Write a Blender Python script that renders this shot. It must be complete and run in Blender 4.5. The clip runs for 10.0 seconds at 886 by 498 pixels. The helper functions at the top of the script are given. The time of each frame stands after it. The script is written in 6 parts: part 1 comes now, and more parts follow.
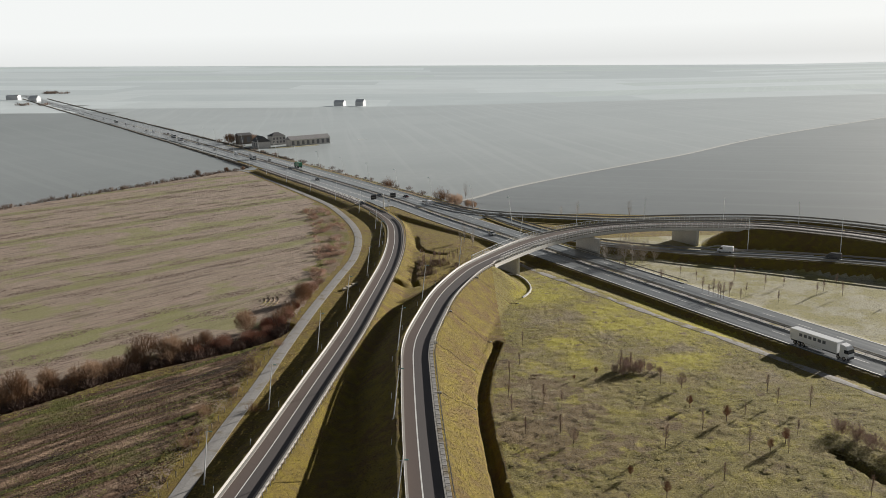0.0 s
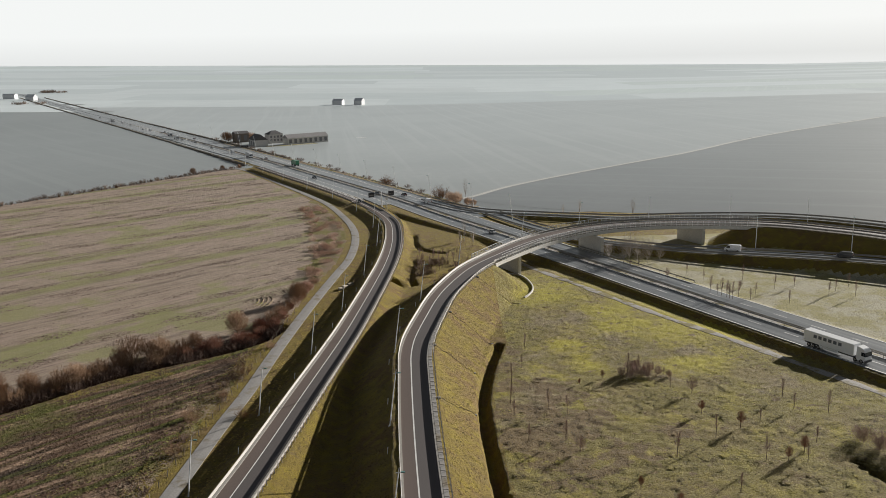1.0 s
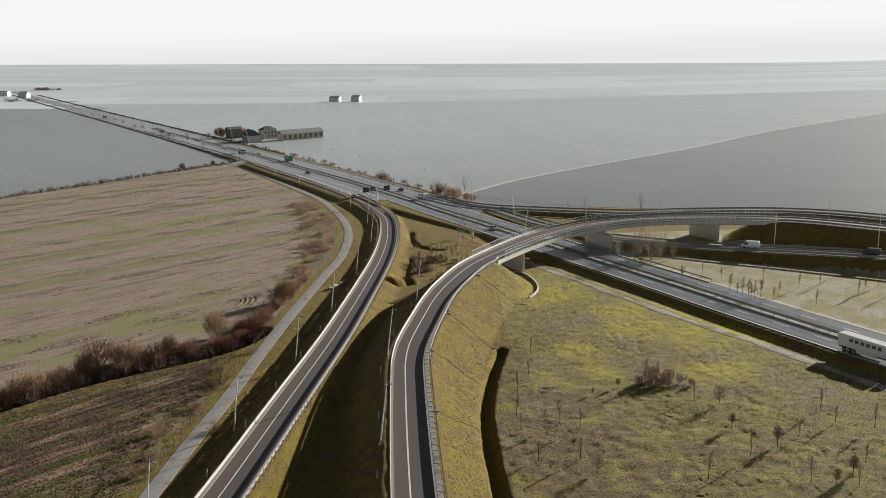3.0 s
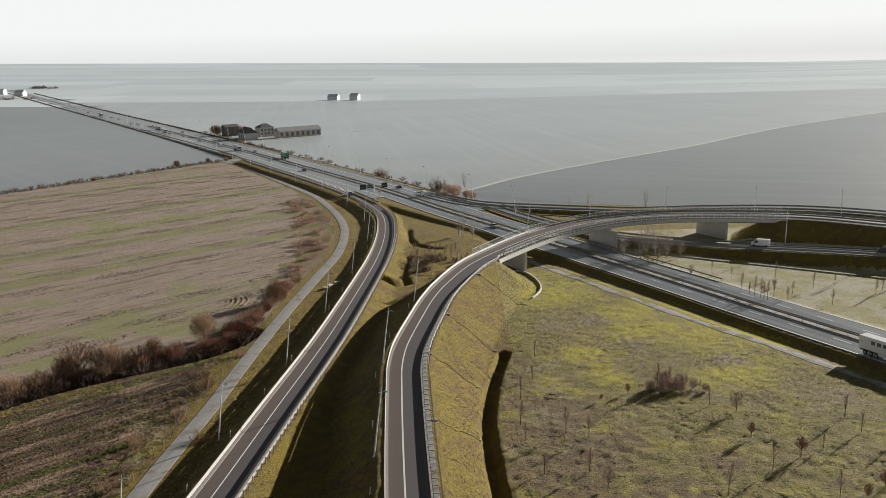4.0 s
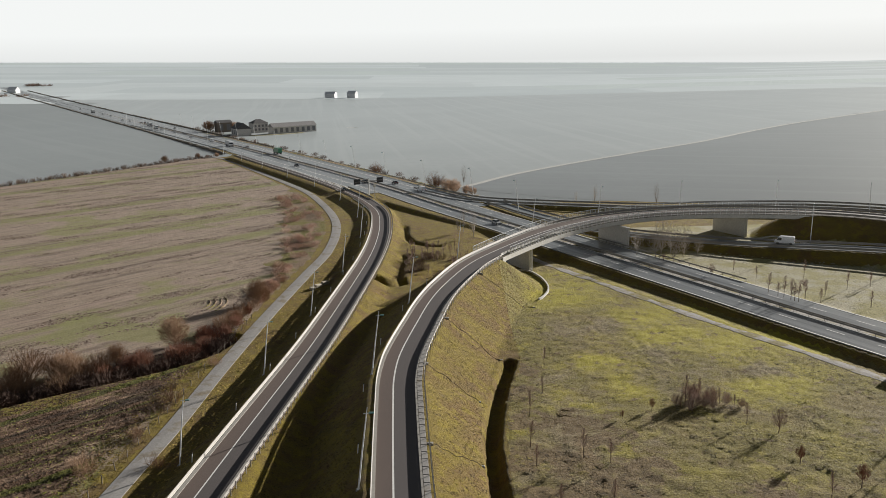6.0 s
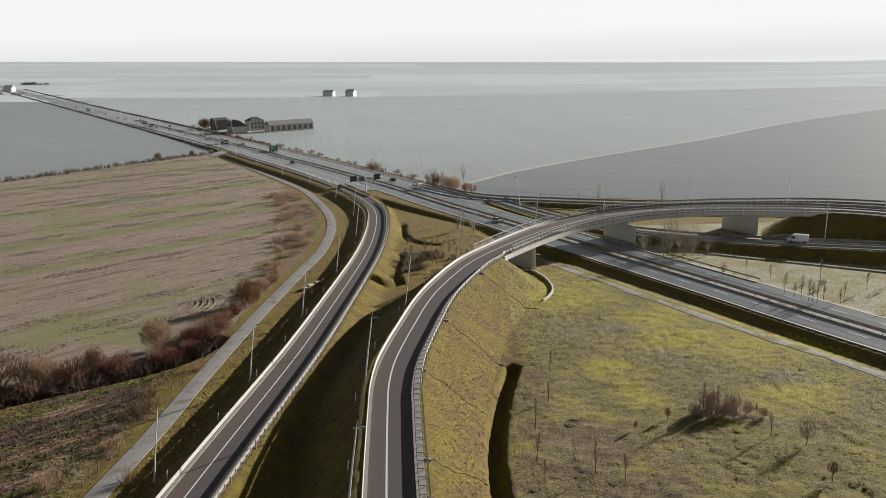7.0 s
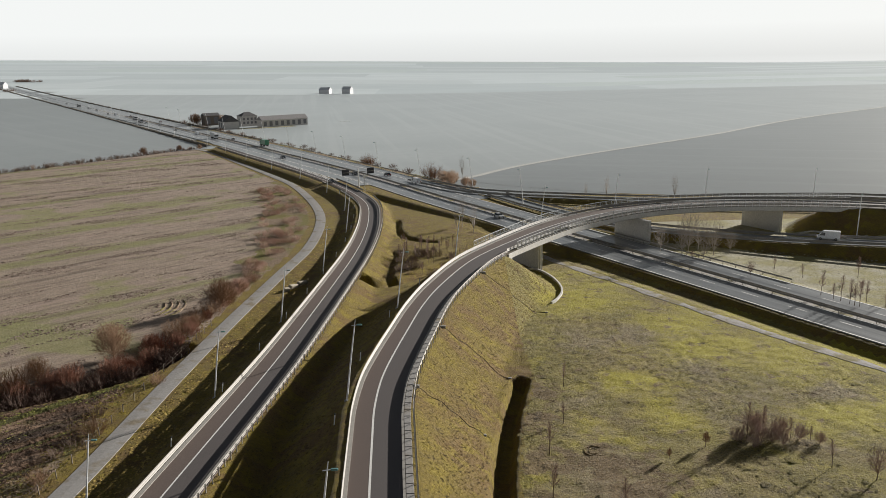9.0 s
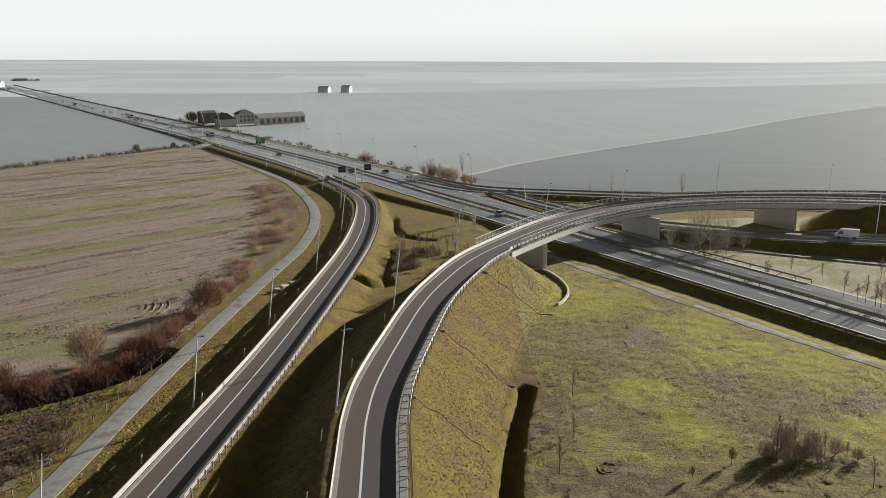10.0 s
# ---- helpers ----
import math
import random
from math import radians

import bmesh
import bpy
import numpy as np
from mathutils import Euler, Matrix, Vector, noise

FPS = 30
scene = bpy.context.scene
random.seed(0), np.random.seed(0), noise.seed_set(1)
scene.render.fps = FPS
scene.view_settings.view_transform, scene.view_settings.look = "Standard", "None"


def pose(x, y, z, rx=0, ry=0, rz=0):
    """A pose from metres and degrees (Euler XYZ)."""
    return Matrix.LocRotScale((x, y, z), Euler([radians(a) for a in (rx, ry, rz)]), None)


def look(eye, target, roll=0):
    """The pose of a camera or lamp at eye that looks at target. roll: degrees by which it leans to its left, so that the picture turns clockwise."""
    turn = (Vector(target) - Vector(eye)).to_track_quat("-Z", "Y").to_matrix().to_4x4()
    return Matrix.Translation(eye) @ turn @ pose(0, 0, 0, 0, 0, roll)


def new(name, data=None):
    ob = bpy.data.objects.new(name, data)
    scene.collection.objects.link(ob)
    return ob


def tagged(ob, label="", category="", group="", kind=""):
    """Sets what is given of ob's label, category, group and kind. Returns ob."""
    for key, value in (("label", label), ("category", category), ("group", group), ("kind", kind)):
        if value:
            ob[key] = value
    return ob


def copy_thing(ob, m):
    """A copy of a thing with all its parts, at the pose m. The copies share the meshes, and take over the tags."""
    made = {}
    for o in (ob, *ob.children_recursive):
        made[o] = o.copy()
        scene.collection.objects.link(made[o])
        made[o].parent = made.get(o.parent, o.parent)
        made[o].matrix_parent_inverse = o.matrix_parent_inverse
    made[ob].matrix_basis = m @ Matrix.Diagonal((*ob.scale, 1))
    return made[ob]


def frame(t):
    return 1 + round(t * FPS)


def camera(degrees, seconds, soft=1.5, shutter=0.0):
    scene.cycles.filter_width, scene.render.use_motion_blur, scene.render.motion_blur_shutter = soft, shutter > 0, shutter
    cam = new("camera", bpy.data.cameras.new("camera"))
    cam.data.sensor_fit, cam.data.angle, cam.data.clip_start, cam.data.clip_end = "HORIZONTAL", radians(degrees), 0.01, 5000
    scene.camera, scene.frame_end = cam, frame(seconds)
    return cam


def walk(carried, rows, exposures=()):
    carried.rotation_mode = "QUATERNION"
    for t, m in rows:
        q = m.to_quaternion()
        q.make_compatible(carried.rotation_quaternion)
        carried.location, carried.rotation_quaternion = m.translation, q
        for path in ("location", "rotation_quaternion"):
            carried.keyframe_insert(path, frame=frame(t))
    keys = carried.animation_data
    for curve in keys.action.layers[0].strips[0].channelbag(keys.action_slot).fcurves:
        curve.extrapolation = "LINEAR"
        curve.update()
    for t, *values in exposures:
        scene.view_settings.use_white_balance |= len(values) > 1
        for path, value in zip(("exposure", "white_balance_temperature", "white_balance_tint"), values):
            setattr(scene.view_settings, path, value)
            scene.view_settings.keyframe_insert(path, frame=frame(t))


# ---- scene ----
cam = camera(57.5, 10.0, soft=0.85)
PATH = [
    (0, (-0.032, 0.029, 73.952), (-0.015, 1.977, 73.499), -1.5),
    (0.5, (-0.007, 3.995, 72.727), (0.011, 5.944, 72.275), -1.46),
    (1, (0.035, 8.215, 71.541), (0.054, 10.163, 71.088), -1.49),
    (1.5, (0.079, 12.566, 70.265), (0.099, 14.513, 69.812), -1.49),
    (2, (0.141, 16.918, 68.947), (0.162, 18.866, 68.493), -1.48),
    (2.5, (0.217, 21.423, 67.667), (0.239, 23.371, 67.213), -1.48),
    (4, (0.412, 35.36, 63.795), (0.437, 37.307, 63.34), -1.45),
    (4.5, (0.52, 40.037, 62.426), (0.546, 41.985, 61.971), -1.43),
    (5, (0.61, 44.848, 61.089), (0.636, 46.795, 60.635), -1.41),
    (5.5, (0.67, 49.548, 59.754), (0.697, 51.496, 59.3), -1.37),
    (7, (0.87, 64.107, 55.662), (0.901, 66.055, 55.208), -1.29),
    (7.5, (0.98, 68.972, 54.314), (1.012, 70.92, 53.86), -1.27),
    (8, (1.1, 73.781, 52.987), (1.133, 75.728, 52.534), -1.25),
    (8.5, (1.213, 78.605, 51.639), (1.248, 80.552, 51.186), -1.21),
    (9, (1.33, 83.41, 50.304), (1.366, 85.358, 49.851), -1.17),
    (9.5, (1.43, 88.211, 48.945), (1.467, 90.158, 48.493), -1.13),
    (10, (1.553, 93.05, 47.626), (1.59, 94.997, 47.174), -1.1),
]
EXPOSURE = 0.6
walk(cam, [(t, look(eye, target, roll)) for t, eye, target, roll in PATH], [(0, EXPOSURE), (10, EXPOSURE)])

# ---- light ----
SUN_AZ, SUN_EL = 49.5, 16.0
SKY_STRENGTH = 0.0125
SKY_HAZE = (51.2, 52.2, 51.7)
world = bpy.data.worlds.new("hazy_winter_sky")
scene.world = world
world.use_nodes = True
wn, wl = world.node_tree.nodes, world.node_tree.links
sky = wn.new("ShaderNodeTexSky")
sky.sky_type = 'NISHITA'
sky.sun_disc = False
sky.sun_elevation, sky.sun_rotation = radians(SUN_EL), radians(SUN_AZ)
sky.air_density, sky.dust_density, sky.ozone_density = 1.0, 1.5, 1.0
tex = wn.new("ShaderNodeTexCoord")
up = wn.new("ShaderNodeSeparateXYZ")
wl.new(tex.outputs["Generated"], up.inputs[0])
level = wn.new("ShaderNodeMath")
level.operation = 'ABSOLUTE'
wl.new(up.outputs["Z"], level.inputs[0])
haze = wn.new("ShaderNodeMapRange")
haze.interpolation_type = 'SMOOTHSTEP'
haze.inputs["From Min"].default_value, haze.inputs["From Max"].default_value = 0.075, 0.22
haze.inputs["To Min"].default_value, haze.inputs["To Max"].default_value = 0.93, 0.045
wl.new(level.outputs[0], haze.inputs["Value"])
blend = wn.new("ShaderNodeMix")
blend.data_type = 'RGBA'
wl.new(haze.outputs[0], blend.inputs[0])
wl.new(sky.outputs[0], blend.inputs[6])
low = wn.new("ShaderNodeMapRange")
low.inputs["From Min"].default_value, low.inputs["From Max"].default_value = 0.0, 0.036
low.inputs["To Min"].default_value, low.inputs["To Max"].default_value = 0.85, 1.0
wl.new(level.outputs[0], low.inputs["Value"])
thick = wn.new("ShaderNodeVectorMath")
thick.operation = 'SCALE'
thick.inputs[0].default_value = SKY_HAZE
wl.new(low.outputs[0], thick.inputs["Scale"])
wl.new(thick.outputs[0], blend.inputs[7])
wl.new([o for o in blend.outputs if o.type == 'RGBA'][0], wn["Background"].inputs["Color"])
wn["Background"].inputs["Strength"].default_value = SKY_STRENGTH
sun = new("sun", bpy.data.lights.new("sun", 'SUN'))
sun.data.energy, sun.data.angle, sun.data.color = 5.0, radians(0.6), (1.0, 0.955, 0.885)
sun_dir = Vector((math.sin(radians(SUN_AZ)) * math.cos(radians(SUN_EL)), math.cos(radians(SUN_AZ)) * math.cos(radians(SUN_EL)), math.sin(radians(SUN_EL))))
sun.matrix_world = look(sun_dir * 300, (0, 0, 0))


# ---- materials ----
def mat(name, rough=0.8, metal=0.0):
    m = bpy.data.materials.new(name)
    m.use_nodes = True
    b = m.node_tree.nodes["Principled BSDF"]
    b.inputs["Roughness"].default_value, b.inputs["Metallic"].default_value = rough, metal
    return m, m.node_tree.nodes, m.node_tree.links, b


def haze_sheen(b, weight, spread=0.34):
    """Stands in for aerial haze: a pale bluish sheen that grows at low angles."""
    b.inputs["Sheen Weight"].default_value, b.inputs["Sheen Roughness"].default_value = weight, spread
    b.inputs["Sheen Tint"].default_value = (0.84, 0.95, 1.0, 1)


def coords(n, l, scale=(1, 1, 1), rot=0.0):
    g = n.new("ShaderNodeNewGeometry")
    mp = n.new("ShaderNodeMapping")
    mp.inputs["Rotation"].default_value = (0, 0, radians(rot))
    l.new(g.outputs["Position"], mp.inputs["Vector"])
    sized = n.new("ShaderNodeVectorMath")
    sized.operation = 'MULTIPLY'
    l.new(mp.outputs[0], sized.inputs[0])
    sized.inputs[1].default_value = scale
    return sized.outputs[0]


def noise_tex(n, l, vec, scale, detail=4.0, rough=0.55):
    t = n.new("ShaderNodeTexNoise")
    t.inputs["Scale"].default_value, t.inputs["Detail"].default_value, t.inputs["Roughness"].default_value = scale, detail, rough
    l.new(vec, t.inputs["Vector"])
    return t.outputs["Fac"]


def stretch(n, l, fac, lo=0.3, hi=0.7):
    """Spread a noise's narrow range over the whole of 0 to 1."""
    r = n.new("ShaderNodeMapRange")
    r.inputs["From Min"].default_value, r.inputs["From Max"].default_value = lo, hi
    l.new(fac, r.inputs["Value"])
    return r.outputs[0]


def ramp(n, l, fac, stops):
    r = n.new("ShaderNodeValToRGB")
    e = r.color_ramp.elements
    while len(e) < len(stops):
        e.new(0.5)
    for el, (p, c) in zip(e, stops):
        el.position, el.color = p, (*c, 1)
    l.new(fac, r.inputs["Fac"])
    return r.outputs["Color"]


def mix(n, l, fac, a, b, kind='MIX'):
    m = n.new("ShaderNodeMix")
    m.data_type, m.blend_type = 'RGBA', kind
    for s, v in (("Factor", fac), ("A", a), ("B", b)):
        i = [k for k in m.inputs if k.name == s and k.type == ('VALUE' if s == "Factor" else 'RGBA')][0]
        if isinstance(v, (int, float)):
            i.default_value = v
        elif isinstance(v, tuple):
            i.default_value = (*v, 1)
        else:
            l.new(v, i)
    return [o for o in m.outputs if o.type == 'RGBA'][0]


def bump(n, l, b, height, strength=0.5, dist=0.1):
    k = n.new("ShaderNodeBump")
    k.inputs["Strength"].default_value, k.inputs["Distance"].default_value = strength, dist
    l.new(height, k.inputs["Height"])
    l.new(k.outputs[0], b.inputs["Normal"])


def tufted(n, l, c):
    """Each tuft a little lighter or darker than the next."""
    g = n.new("ShaderNodeNewGeometry")
    return mix(n, l, 1.0, c, ramp(n, l, g.outputs["Random Per Island"], ((0.0, (0.58, 0.57, 0.55)), (0.5, (0.93, 0.93, 0.91)), (1.0, (1.25, 1.25, 1.2)))), 'MULTIPLY')


def two_scale(name, dark, light, big=0.05, small=2.0, rough=0.9, bumpy=0.4, dist=0.1, third=None, third_at=0.6, third_scale=0.03, tufts=False, haze_weight=0.0):
    """Two tones mottled at two scales, with a third tone in patches."""
    m, n, l, b = mat(name, rough)
    v = coords(n, l)
    f1, f2 = noise_tex(n, l, v, big, 5), stretch(n, l, noise_tex(n, l, v, small, 6, 0.7))
    c = mix(n, l, f2, dark, light)
    mid = tuple((a + d) / 2 for a, d in zip(dark, light))
    c = mix(n, l, ramp(n, l, f1, ((0.4, (0, 0, 0)), (0.62, (1, 1, 1)))), c, mix(n, l, f2, tuple(k * 0.75 for k in mid), light))
    if third:
        f3 = noise_tex(n, l, v, third_scale, 5, 0.6)
        c = mix(n, l, ramp(n, l, f3, ((third_at - 0.06, (0, 0, 0)), (third_at + 0.06, (1, 1, 1)))), c, mix(n, l, f2, tuple(k * 0.7 for k in third), tuple(k * 1.25 for k in third)))
    l.new(tufted(n, l, c) if tufts else c, b.inputs["Base Color"])
    haze_sheen(b, haze_weight)
    bump(n, l, b, f2, bumpy, dist)
    return m


MOSSY = ((34, 203, 9), (36, 190, 6), (24, 186, 5), (38, 258, 16), (61, 213, 14), (53, 231, 16), (58, 187, 8), (30, 243, 9), (76, 213, 14), (46, 216, 7), (66, 190, 8))
TUSSOCKY = ((31, 222, 11), (42, 225, 8), (44, 195, 9), (62, 198, 9), (22, 194, 9), (46, 208, 7), (24, 176, 13), (49, 182, 8), (21, 160, 14), (76, 176, 10))


# spots where the meadow turns a darker brown
BROWN_SPOTS = ((17.5, 200, 5), (16, 190, 5), (14.5, 178, 5), (14, 165, 5), (14, 150, 6), (22, 178, 5), (27, 172, 6), (22, 165, 6), (19, 152, 8), (27, 156, 7), (24, 140, 9), (33, 163, 5), (47, 153, 5), (36, 145, 6))
BANK_FOOT = ((9.5, 198, 4.5), (7.5, 188, 4), (6.4, 178, 4), (5.8, 168, 4), (5.8, 157, 4), (6.3, 146, 4.5), (12.5, 208, 5), (17, 222, 5), (21, 233, 6))


def near_spots(n, l, start, spots, gain):
    """A noise raised round some spots on the ground."""
    g = n.new("ShaderNodeNewGeometry")
    for x, y, r in spots:
        d = n.new("ShaderNodeVectorMath")
        d.operation = 'DISTANCE'
        l.new(g.outputs["Position"], d.inputs[0])
        d.inputs[1].default_value = (x, y, 0)
        q = n.new("ShaderNodeMapRange")
        q.inputs["From Min"].default_value, q.inputs["From Max"].default_value = r * 0.15, r * 1.25
        q.inputs["To Min"].default_value, q.inputs["To Max"].default_value = gain, 0.0
        l.new(d.outputs["Value"], q.inputs["Value"])
        k = n.new("ShaderNodeMath")
        k.operation = 'ADD'
        l.new(q.outputs[0], k.inputs[0])
        l.new(start, k.inputs[1])
        start = k.outputs[0]
    return start


def meadow(name, tufts=False):
    """Winter meadow: olive moss, straw, brown thatch and bright yellow-green patches."""
    m, n, l, b = mat(name, 0.95)
    v = coords(n, l, (1, 1, 0.2))
    fine, mid = stretch(n, l, noise_tex(n, l, v, 2.8, 6, 0.75)), noise_tex(n, l, v, 0.55, 5, 0.65)
    broad = noise_tex(n, l, v, 0.07, 5, 0.6)
    moss = near_spots(n, l, noise_tex(n, l, coords(n, l, (1, 1, 0.1), 31), 0.11, 5, 0.6), MOSSY, 0.28)
    thatch = near_spots(n, l, noise_tex(n, l, coords(n, l, (1, 1, 0.1), 63), 0.16, 6, 0.65), TUSSOCKY, 0.19)
    c = mix(n, l, fine, (0.1, 0.082, 0.017), (0.305, 0.247, 0.053))
    c = mix(n, l, ramp(n, l, broad, ((0.47, (0, 0, 0)), (0.58, (0.9, 0.9, 0.9)))), c, mix(n, l, fine, (0.1, 0.074, 0.022), (0.315, 0.24, 0.075)))
    c = mix(n, l, ramp(n, l, moss, ((0.5, (0, 0, 0)), (0.82, (1, 1, 1)))), c, mix(n, l, fine, (0.215, 0.185, 0.009), (0.46, 0.395, 0.024)))
    c = mix(n, l, ramp(n, l, thatch, ((0.58, (0, 0, 0)), (0.78, (0.85, 0.85, 0.85)))), c, mix(n, l, fine, (0.09, 0.067, 0.036), (0.37, 0.288, 0.16)))
    browned = near_spots(n, l, noise_tex(n, l, coords(n, l, (1, 1, 0.1), 12), 0.3, 6, 0.65), BROWN_SPOTS, 0.2)
    c = mix(n, l, ramp(n, l, browned, ((0.56, (0, 0, 0)), (0.66, (0.9, 0.9, 0.9)))), c, mix(n, l, fine, (0.055, 0.034, 0.015), (0.26, 0.172, 0.072)))
    c = mix(n, l, ramp(n, l, mid, ((0.3, (0.5, 0.5, 0.5)), (0.46, (0, 0, 0)))), c, (0.1, 0.074, 0.026))
    l.new(tufted(n, l, c) if tufts else c, b.inputs["Base Color"])
    add = n.new("ShaderNodeMath")
    add.operation = 'MULTIPLY_ADD'
    l.new(mid, add.inputs[0])
    add.inputs[1].default_value = 2.2
    l.new(fine, add.inputs[2])
    haze_sheen(b, 0.05)
    bump(n, l, b, add.outputs[0], 1.0, 0.16)
    return m


def verge(name, tufts=False):
    """Mown bank grass: olive, yellow moss and brown thatch in patches."""
    m, n, l, b = mat(name, 0.95)
    v = coords(n, l, (1, 1, 0.4))
    fine = stretch(n, l, noise_tex(n, l, v, 3.4, 7, 0.8), 0.28, 0.72)
    mid, broad = noise_tex(n, l, coords(n, l, (1, 1, 0.4), 20), 0.4, 6, 0.7), noise_tex(n, l, coords(n, l, (1, 1, 0.4), 50), 0.1, 6, 0.65)
    c = mix(n, l, fine, (0.08, 0.058, 0.009), (0.285, 0.202, 0.027))
    broad = near_spots(n, l, broad, BANK_FOOT, 0.14)
    c = mix(n, l, ramp(n, l, broad, ((0.47, (0, 0, 0)), (0.6, (0.9, 0.9, 0.9)))), c, mix(n, l, fine, (0.07, 0.041, 0.013), (0.25, 0.152, 0.04)))
    c = mix(n, l, ramp(n, l, mid, ((0.5, (0, 0, 0)), (0.6, (0.8, 0.8, 0.8)))), c, mix(n, l, fine, (0.125, 0.096, 0.006), (0.325, 0.243, 0.016)))
    c = mix(n, l, ramp(n, l, mid, ((0.34, (0.7, 0.7, 0.7)), (0.43, (0, 0, 0)))), c, mix(n, l, fine, (0.06, 0.042, 0.015), (0.2, 0.14, 0.05)))
    l.new(tufted(n, l, c) if tufts else c, b.inputs["Base Color"])
    haze_sheen(b, 0.015)
    bump(n, l, b, fine, 1.0, 0.16)
    return m


def worn_asphalt():
    """Old grey asphalt with long pale and dark streaks left by traffic."""
    m, n, l, b = mat("worn_motorway_asphalt", 0.3)
    b.inputs["IOR"].default_value = 1.6
    streak = stretch(n, l, noise_tex(n, l, coords(n, l, (1.0, 0.012, 1), -27.5), 0.75, 4, 0.6), 0.35, 0.65)
    fine = noise_tex(n, l, coords(n, l), 3.0, 5, 0.7)
    c = mix(n, l, streak, (0.115, 0.122, 0.13), (0.27, 0.282, 0.29))
    c = mix(n, l, stretch(n, l, fine), mix(n, l, 0.7, (0.08, 0.084, 0.09), c), c)
    l.new(c, b.inputs["Base Color"])
    haze_sheen(b, 0.035)
    bump(n, l, b, fine, 0.1, 0.01)
    return m


M = {}
# straw colours lifted to imitate the veil of haze beyond the motorway
M["straw"] = two_scale("hazed_straw_meadow", (0.2, 0.17, 0.1), (0.46, 0.42, 0.28), 0.08, 1.9, 0.95, 0.9, 0.1, (0.27, 0.235, 0.075), 0.5, 0.09, haze_weight=0.06)
M["straw_tuft"] = two_scale("hazed_straw_tufts", (0.2, 0.17, 0.1), (0.46, 0.42, 0.28), 0.08, 1.9, 0.95, 0.3, 0.1, (0.27, 0.235, 0.075), 0.5, 0.09, True, 0.06)
M["asphalt"] = two_scale("asphalt", (0.1, 0.075, 0.064), (0.158, 0.12, 0.104), 0.15, 8.0, 0.7, 0.15, 0.01)
M["asphalt_new"] = two_scale("newer_asphalt", (0.072, 0.062, 0.06), (0.118, 0.103, 0.1), 0.15, 8.0, 0.65, 0.15, 0.01)
M["rough_verge"] = two_scale("rough_verge", (0.13, 0.085, 0.055), (0.34, 0.25, 0.17), 0.1, 1.8, 0.95, 1.0, 0.25, (0.19, 0.165, 0.045), 0.52, 0.12)
M["asphalt_grey"] = two_scale("asphalt_grey", (0.12, 0.126, 0.134), (0.21, 0.22, 0.228), 0.08, 4.0, 0.32, 0.1, 0.01, haze_weight=0.07)
M["motorway"] = worn_asphalt()
M["pavement_grey"] = two_scale("pavement_grey", (0.235, 0.225, 0.215), (0.34, 0.325, 0.31), 0.2, 3.0, 0.85, 0.2, 0.02, (0.21, 0.175, 0.125), 0.6, 0.25)
M["concrete"] = two_scale("concrete", (0.25, 0.235, 0.215), (0.37, 0.35, 0.32), 0.3, 3.0, 0.8, 0.2, 0.02)
M["pale_concrete"] = two_scale("pale_concrete", (0.52, 0.5, 0.47), (0.68, 0.66, 0.62), 0.3, 2.0, 0.8, 0.2, 0.02)
M["slab_concrete"] = two_scale("weathered_slab_concrete", (0.3, 0.26, 0.2), (0.5, 0.45, 0.36), 0.4, 2.5, 0.85, 0.4, 0.03)
M["paint"] = two_scale("road_paint", (0.7, 0.69, 0.66), (0.86, 0.85, 0.82), 0.5, 6.0, 0.6, 0.1, 0.01)
M["pale_dirt"] = two_scale("pale_dirt", (0.42, 0.41, 0.385), (0.56, 0.55, 0.525), 0.1, 1.0, 0.95, 0.3, 0.05)
M["gravel"] = two_scale("gravel_path", (0.24, 0.22, 0.2), (0.4, 0.375, 0.35), 0.15, 2.0, 0.9, 0.4, 0.05, (0.2, 0.165, 0.06), 0.54, 0.2)
M["grass"] = verge("verge_grass")
M["grass_tuft"] = verge("verge_grass_tufts", True)
M["meadow"] = meadow("winter_meadow")
M["meadow_tuft"] = meadow("winter_meadow_tufts", True)


def hazy_field(name, base, turn, haze_weight, rough=0.36):
    """Level winter land: smeared soil with broad stains and tramlines; low-angle sheen imitates haze."""
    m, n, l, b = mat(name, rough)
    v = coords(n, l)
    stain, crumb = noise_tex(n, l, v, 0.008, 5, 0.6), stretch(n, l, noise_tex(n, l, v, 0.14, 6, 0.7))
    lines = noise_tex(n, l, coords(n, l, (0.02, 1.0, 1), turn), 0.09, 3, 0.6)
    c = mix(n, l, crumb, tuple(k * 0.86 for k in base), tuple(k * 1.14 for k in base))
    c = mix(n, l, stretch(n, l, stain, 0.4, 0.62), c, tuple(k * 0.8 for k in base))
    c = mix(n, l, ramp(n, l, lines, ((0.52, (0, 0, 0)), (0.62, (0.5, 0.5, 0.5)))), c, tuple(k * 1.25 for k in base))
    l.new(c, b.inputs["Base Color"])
    haze_sheen(b, haze_weight, 0.24)
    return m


# soils and crops of the plain; farther ones paler with more sheen, as haze
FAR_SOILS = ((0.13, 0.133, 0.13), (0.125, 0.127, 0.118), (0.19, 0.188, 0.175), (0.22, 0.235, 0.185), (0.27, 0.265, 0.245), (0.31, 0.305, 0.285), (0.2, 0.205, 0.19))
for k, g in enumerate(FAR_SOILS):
    M["far_%d" % k] = hazy_field("hazy_field", g, 20 + 31 * k, (0.175, 0.17, 0.3, 0.42, 0.43, 0.46, 0.4)[k])


